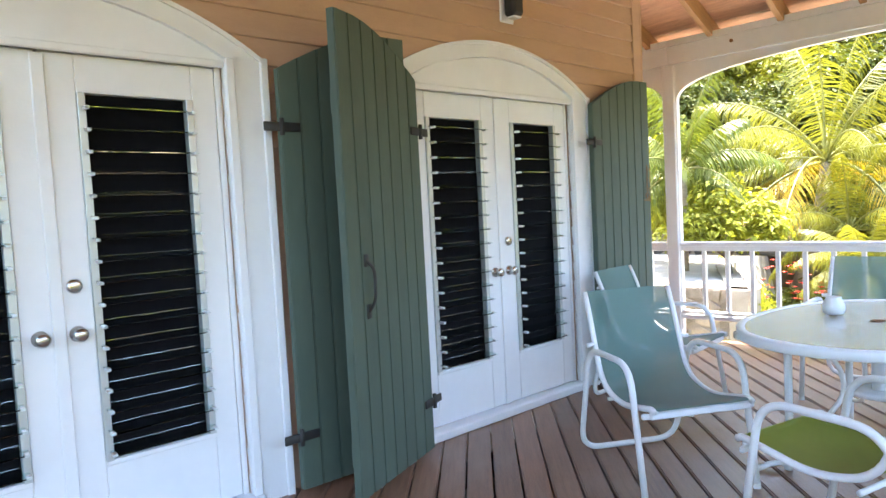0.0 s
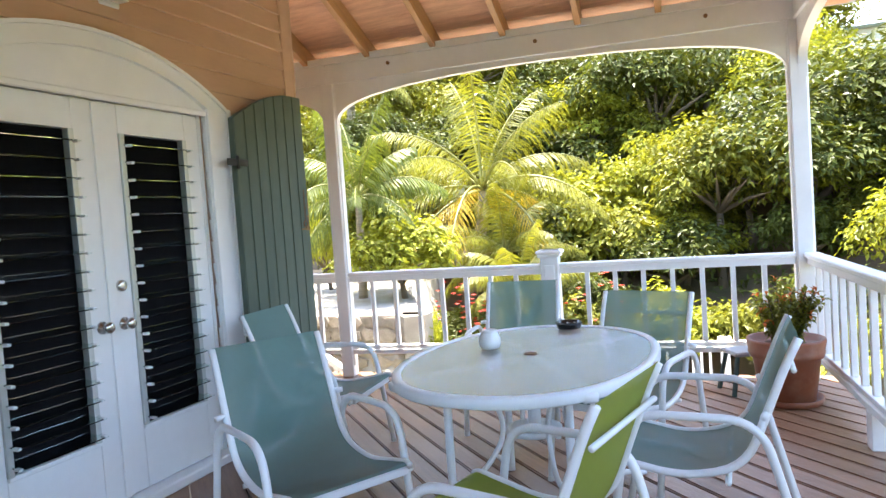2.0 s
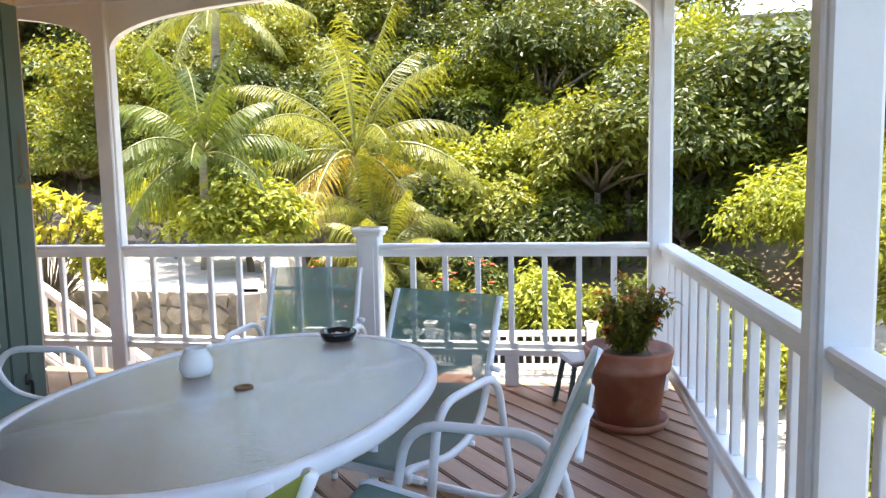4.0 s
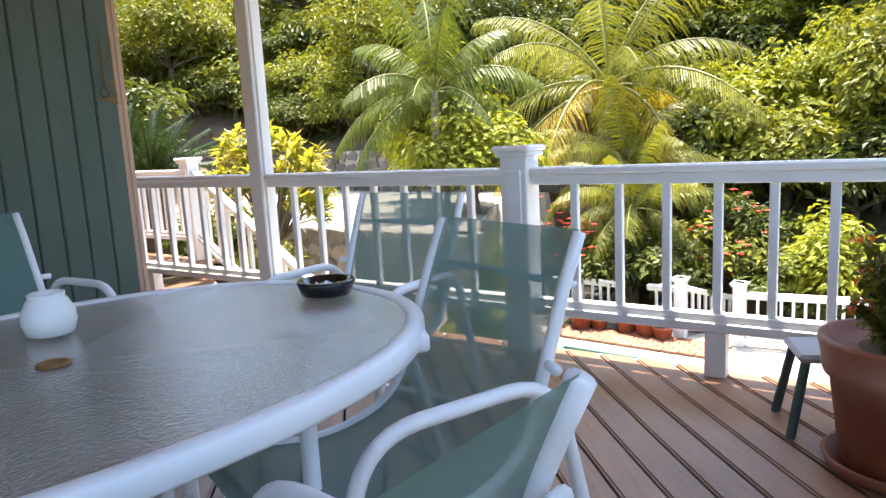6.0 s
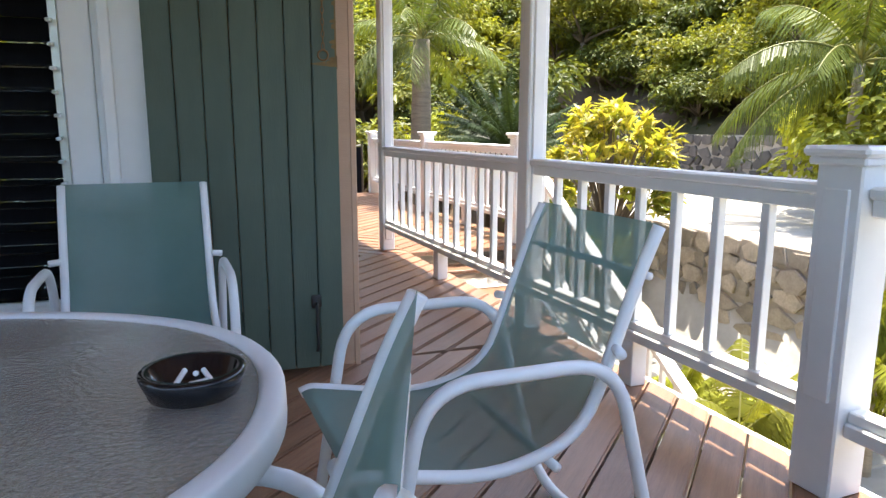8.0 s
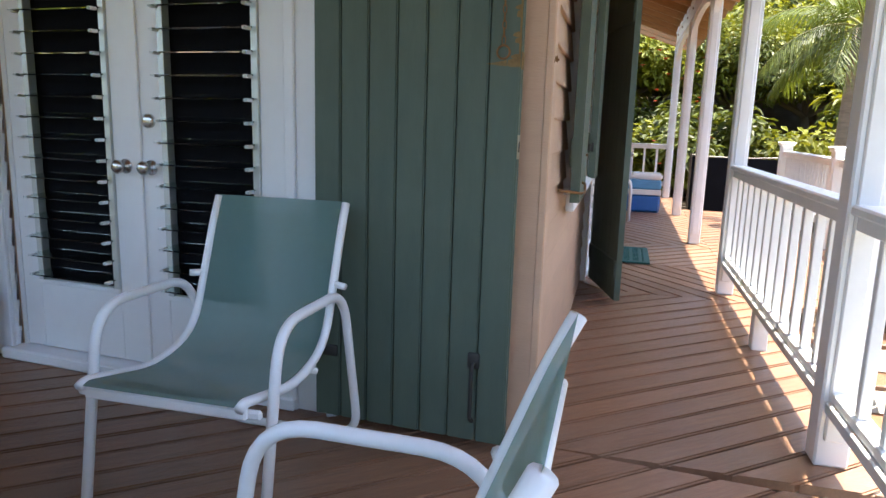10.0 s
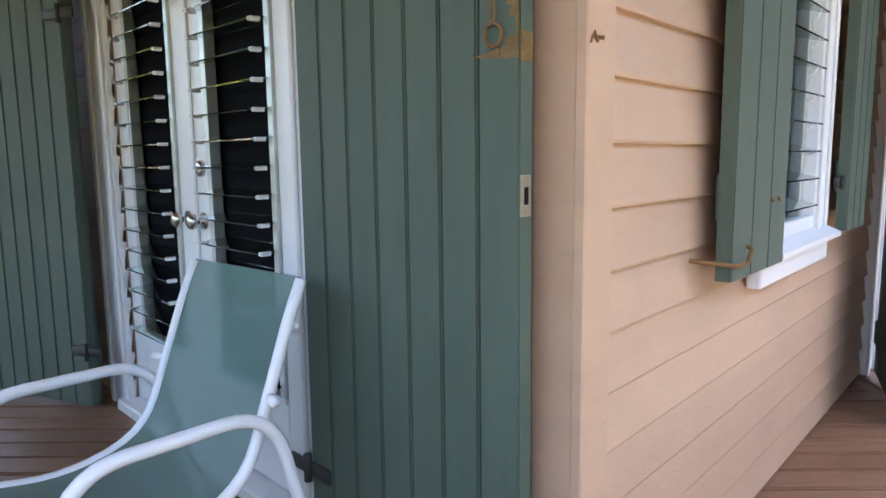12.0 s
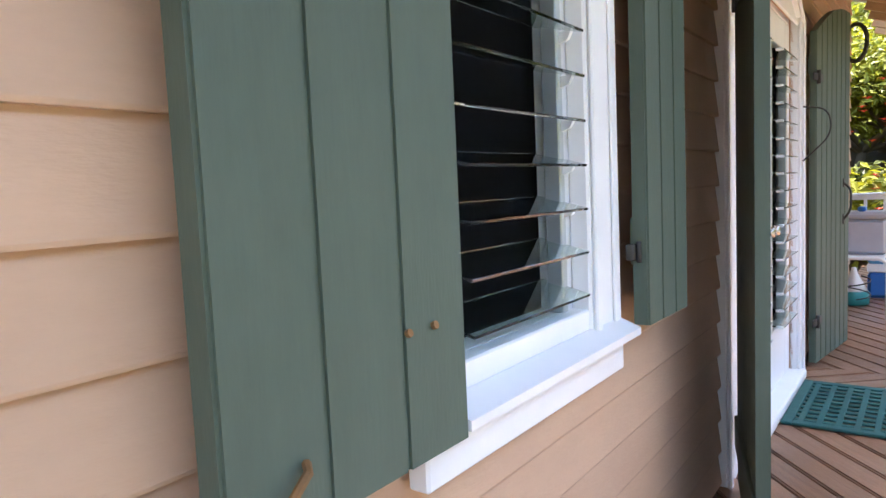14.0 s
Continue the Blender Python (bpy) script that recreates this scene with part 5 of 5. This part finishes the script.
def frond(g, stem, base, d, length, droop, leaf_len, r, pairs=44, width=0.03, hang=0.65):
    """One feathered palm leaf."""
    pts = []
    p, d = Vector(base), Vector(d).normalized()
    n = 12
    for i in range(n + 1):
        pts.append(p.copy())
        p = p + d * length / n
        d = (d + Vector((0, 0, -droop / n))).normalized()
    stem.tube(pts, [0.03 * length / 2.5 * (1 - 0.85 * i / n) for i in range(n + 1)], 5)
    for k in range(pairs):
        t = 0.14 + 0.84 * k / pairs
        i = min(n - 1, int(t * n))
        q = pts[i].lerp(pts[i + 1], t * n - i)
        ax = (pts[i + 1] - pts[i]).normalized()
        side = ax.cross(Vector((0, 0, 1)))
        side = side.normalized() if side.length > 1e-3 else Vector((1, 0, 0))
        L = leaf_len * (math.sin(math.pi * min(1, 0.12 + t * 0.85)) ** 0.6) * r.uniform(0.7, 1.15)
        for s in (-1, 1):
            e = (side * s * 0.85 + ax * 0.55 + Vector((0, 0, -0.2 - hang * (0.35 + 0.65 * r.random())))).normalized()
            m1 = q + e * L * 0.5
            m2 = q + (e + Vector((0, 0, -0.35))).normalized() * L
            up = e.cross(ax).normalized()
            w = ax * width * 0.5
            g.add([q - w, q + w, m1 + w * 1.1, m2, m1 - w * 1.1], [(0, 1, 2, 4), (4, 2, 3)])


def palm(label, x, y, crown_z, fronds, length, leaf_len, mat, lean=(0, 0), seed=0, trunk_w=0.11, yellow=0, kind="palm tree", hang=0.65):
    r = random.Random(seed)
    z0 = height(x, y)
    ob = thing("palm", label, kind, "garden palms", m=Matrix.Translation((x, y, z0)))
    h = crown_z - z0
    pts = [Vector((-lean[0] * (1 - (i / 8)) ** 1.5, -lean[1] * (1 - (i / 8)) ** 1.5, -0.2 + (h + 0.2) * i / 8)) for i in range(9)]
    part("trunk", Geo().tube(pts, [trunk_w * (1.25 - 0.5 * i / 8) for i in range(9)], 12), TRUNK, ob, "ringed pale trunk", True)
    for i in range(fronds):
        lv, stem = Geo(), Geo()
        a = i * 2.399 + r.uniform(-0.2, 0.2)
        k = i / fronds
        el = 1.38 - 1.75 * k + r.uniform(-0.12, 0.12)
        d = Vector((math.cos(a) * math.cos(el), math.sin(a) * math.cos(el), math.sin(el)))
        frond(lv, stem, Vector((0, 0, h)) + d * 0.06, d, length * r.uniform(0.85, 1.1), 1.2 + 0.5 * r.random(), leaf_len, r, 56 if length > 1.4 else 40, 0.019, hang)
        old = k > 1 - yellow
        fr = part("frond", lv, PALMY if old else mat, ob, "yellowing frond" if old else "feathered green frond", fix=False)
        part("leaf_spine", stem, SPINE, fr, smooth=True)
    return ob


palm("slender green palm with arching fronds", -3.1, 10.2, 1.85, 17, 1.75, 0.6, PALMD, (0.05, 0), 11, 0.075, hang=1.25)
palm("large coconut palm with yellowing lower fronds", -2.05, 14.2, 1.95, 21, 3.1, 0.85, PALML, (0.5, 0.2), 12, 0.14, 0.34, hang=0.95)
palm("low bushy palm behind the pool", -1.35, 13.3, 0.55, 16, 1.7, 0.55, PALML, (0, 0), 13, 0.10)
palm("small feathery palm by the pool", -0.75, 12.1, -0.1, 18, 1.4, 0.5, PALML, (0, 0), 14, 0.07)
palm("small palm beside the rubble wall", -0.82, 8.1, -0.85, 12, 0.6, 0.25, LEAFY, (0, 0), 15, 0.05)
palm("thick-trunked palm behind the landing railing", -7.3, 6.15, 2.45, 16, 1.35, 0.55, PALMD, (0.15, 0), 16, 0.17)
palm("tall palm on the slope", -6.0, 15.5, 5.5, 16, 2.3, 0.7, PALML, (0.3, 0), 19, 0.13)


def cycad(x, y, z, label, seed):
    r = random.Random(seed)
    ob = thing("cycad", label, "cycad", "garden cycads", m=Matrix.Translation((x, y, z)))
    part("trunk", Geo().lathe([(0.20, -1.2), (0.22, 0.0), (0.16, 0.22), (0.04, 0.30)], 14), BARK, ob, "", True)
    for i in range(34):
        stem, lv = Geo(), Geo()
        a = i * 2.399
        el = 1.2 - 1.15 * i / 34
        d = Vector((math.cos(a) * math.cos(el), math.sin(a) * math.cos(el), math.sin(el)))
        frond(lv, stem, Vector((0, 0, 0.25)), d, 1.15, 0.55, 0.17, r, 44, 0.016)
        part("leaf_spine", stem, CYCAD, part("frond", lv, CYCAD, ob, "stiff dark green frond", fix=False))


palm("spiky pale agave below the rubble wall", -1.6, 6.9, -1.25, 12, 0.5, 0.12, LEAFY, (0, 0), 51, 0.05, kind="agave")
palm("low feathery palm below the wall", -0.95, 6.9, -1.3, 12, 0.75, 0.28, PALML, (0, 0), 52, 0.05)
cycad(-5.9, 7.1, 0.55, "dark green cycad behind the landing railing", 21)
cycad(-6.9, 7.3, 0.75, "dark green cycad beside a palm trunk", 22)

# yellow croton by the stairs
cr = thing("croton", "yellow and green croton shrub by the stairs", "shrub", m=Matrix.Translation((-3.2, 7.05, 0.0)))
r = random.Random(31)
stem, lv, lg = Geo(), Geo(), Geo()
for i in range(85):
    d = rand_dir(r)
    d.z = abs(d.z)
    e = Vector((d.x * 0.85, d.y * 0.6, 0.35 + d.z * 1.05)) * r.uniform(0.75, 1.0)
    stem.tube([Vector((d.x * 0.1, d.y * 0.1, 0)), e * 0.6 + Vector((0, 0, 0.05)), e], [0.012, 0.009, 0.005], 5)
    for j in range(15):
        q = e + rand_dir(r) * 0.07
        leaf(lv if r.random() < 0.28 + 0.36 * (e.z > 0.7) else lg, q, rand_dir(r) + Vector((d.x, d.y, 0.9)) * 0.9, Vector((0, 0, 1)), r.uniform(0.14, 0.22), r.uniform(0.06, 0.085))
tagged(part("twig", stem, BARK, cr), kind="stuff")
part("yellow_leaves", lv, CROTON, cr, "large yellow leaves", fix=False)
part("green_leaves", lg, LEAFY, cr, "lime green leaves", fix=False)

# red blossoms on the shrubs
r = random.Random(41)
for x, y, z, n, sp in ((-12.0, 3.6, 1.6, 46, 1.4), (-0.3, 12.2, -0.4, 30, 0.7), (-2.75, 11.5, -0.5, 40, 0.7), (-2.2, 11.3, -0.6, 26, 0.5)):
    g = Geo()
    for i in range(n):
        c = Vector((x + 0.9, y, z)) + rand_dir(r) * sp * r.uniform(0.6, 1)
        for k in range(5):
            a = k * 1.2566
            leaf(g, c, Vector((math.cos(a), math.sin(a), 0.6)), Vector((0, 0, 1)), 0.07, 0.05)
    whole("hibiscus_blossoms", g, REDFL, "scattered red hibiscus blossoms in the shrub", "flowers", kind="stuff", fix=False)

# fallen-leaf litter, undergrowth on the slope
g = Geo()
for i in range(9000):
    x, y = r.uniform(-16, 14), r.uniform(13.2, 26)
    p = Vector((x, y, height(x, y) + r.uniform(0.02, 0.5)))
    leaf(g, p, rand_dir(r) + Vector((0, 0, 0.5)), Vector((0, 0, 1)), r.uniform(0.12, 0.3), r.uniform(0.05, 0.12))
whole("undergrowth", g, LEAFD, "low green undergrowth on the hillside", "undergrowth", kind="stuff", fix=False)

# teal planter on the retaining wall, dark screen past the deck end
tp = thing("planter", "teal glazed planter bowl on the stone wall", "planter", m=Matrix.Translation((-12.35, 13.45, 0.98)))
part("bowl", Geo().lathe([(0.26, 0), (0.36, 0.30), (0.41, 0.40), (0.41, 0.45), (0.37, 0.45), (0.33, 0.36), (0.0, 0.34)], 24), material("teal_glaze", (0.06, 0.20, 0.20), 0.35, var=0.15, scale=5), tp, "", True)
sc = thing("screen_fence", "dark shade cloth screen strung past the deck end", "screen fence")
part("cloth", Geo().box((-10.27, 4.40, -0.9), (-10.25, 5.75, 0.74), 0.004), DARK, sc, "black shade cloth")
for y in (4.38, 5.77):
    part("stake", Geo().tube([(-10.26, y, -0.95), (-10.26, y, 0.80)], 0.02, 8), BARK, sc)
part("rope", Geo().tube([(-10.26, 4.38 + 1.39 * i / 8, 0.775 - 0.03 * math.sin(math.pi * i / 8)) for i in range(9)], 0.012, 6), PALE, sc, "pale rope", True)

# white cabinet on the slope and the house above the trees
bx = thing("utility_box", "white utility cabinet among the palms", "cabinet", m=Matrix.Translation((-3.06, 15.0, height(-3.06, 15.0) - 0.05)))
part("body", Geo().box((-0.22, -0.15, 0), (0.22, 0.15, 0.75), 0.02), WHITE, bx)
part("cabinet_door", Geo().box((-0.18, -0.17, 0.06), (0.18, -0.15, 0.68), 0.01), WHITE, bx)
hs = thing("hill_house", "white house with pale blue roof above the trees", "house", m=Matrix.Translation((10.4, 32.4, 5.7)))
part("wall", Geo().box((-7, -4, -6), (7, 4, 1.5), 0.05), WHITE, hs)
part("roof", Geo().prism([(-4.6, 1.5), (4.6, 1.5), (0, 3.4)], -7.6, 7.6, axis=0), material("pale_blue_roof", (0.5, 0.62, 0.72), 0.5), hs)
for i in range(4):
    w = part("window", Geo().box((-5.5 + i * 3.2, -4.1, -1.2), (-4.1 + i * 3.2, -4.0, 0.6), 0.02), WHITE, hs)
    part("pane", Geo().box((-5.4 + i * 3.2, -4.13, -1.1), (-4.2 + i * 3.2, -4.105, 0.5), 0.01), SCREEN, w)

# ---- deck boards ----
deck = thing("floor", "reddish brown diagonal deck boards of the porch", "floor", kind="structure")
BW = 0.14


def clip(poly, n, c):
    """Keeps the part of a polygon where n . p <= c."""
    out = []
    for a, b in zip(poly, poly[1:] + poly[:1]):
        da, db = a.dot(n) - c, b.dot(n) - c
        if da <= 0:
            out.append(a)
        if (da < 0) != (db < 0) and da != db:
            out.append(a + (b - a) * (da / (da - db)))
    return out




def quad(ps):
    q = [Vector((far(*p).x, far(*p).y)) for p in ps]
    return q


SEAM = (-2.62, -3.76, -4.92, -10.35)  # where the walkway's boards change their slant
regions = [([Vector((0.0, -4.45)), Vector((3.78, -4.45)), Vector((3.70, 5.12)), Vector((0.0, 4.86))]),
           (quad([(0.0, -0.02), (0.0, V + 0.13), (SEAM[0], V + 0.13), (SEAM[0], -0.02)])),
           (quad([(-2.6, V + 0.134), (-2.6, V + 1.42), (-8.4, V + 1.54), (-8.4, V + 0.134)]))]
regions += [quad([(a, -0.02), (a, V + 0.13), (b, V + 0.13), (b, -0.02)]) for a, b in zip(SEAM, SEAM[1:])]
r = random.Random(9)
for number, reg in enumerate(regions):
    D = Vector((0.7071, 0.7071)) if number in (3, 5) else Vector((-0.7071, 0.7071))
    S = Vector((D.y, -D.x))
    ROT = Matrix.Rotation(math.atan2(D.y, D.x), 4, "Z")
    inv = ROT.inverted()
    area = sum(a.x * b.y - b.x * a.y for a, b in zip(reg, reg[1:] + reg[:1]))
    pts = reg if area > 0 else reg[::-1]
    lo, hi = min(p.dot(S) for p in pts), max(p.dot(S) for p in pts)
    k0, k1 = int(lo / BW) - 1, int(hi / BW) + 1
    for k in range(k0, k1 + 1):
        outer = clip(clip(pts, S, (k + 1) * BW - 0.005), -S, -(k * BW + 0.005))
        if len(outer) < 3:
            continue
        inner = clip(clip(pts, S, (k + 1) * BW - 0.013), -S, -(k * BW + 0.013))
        if len(inner) < 3:
            continue
        local = lambda poly: [tuple((inv @ Vector((p.x, p.y, 0))).xy) for p in poly]
        dz = r.uniform(-0.0015, 0.0015)
        g = Geo().prism(local(outer), -0.034, -0.006 + dz).prism(local(inner), -0.006 + dz, dz)
        b = part("deck_board", g, DECK, deck)
        b.matrix_local = ROT
g = Geo()
for i in range(9):
    g.box((0.3 + i * 0.42, -4.4, -0.19), (0.35 + i * 0.42, 4.75, -0.04), 0.003)
for i in range(24):
    g.box((-10.2 + i * 0.42, 3.1, -0.19), (-10.15 + i * 0.42, 4.35, -0.04), 0.003)
# closed sheets added below the joists to keep the board gaps dark
g.box((0.1, -4.4, -0.23), (3.6, 4.75, -0.20)).box((-10.2, -0.3, -0.25), (0.2, V + 0.1, -0.231), 0.003, FARM)
whole("deck_joists", g, BARK, "dark joists and added closing sheet under the deck boards", "joists", kind="structure")
whole("deck_fascia", Geo().box((-2.6, V + 0.135, -0.22), (3.75, V + 0.165, -0.03), 0.004, FARM).box((UR + 0.2, -8.1, -0.22), (UR + 0.23, V + 0.13, -0.03), 0.004, FARM), WHITE, "white fascia board along the deck edge", "fascia", kind="structure")
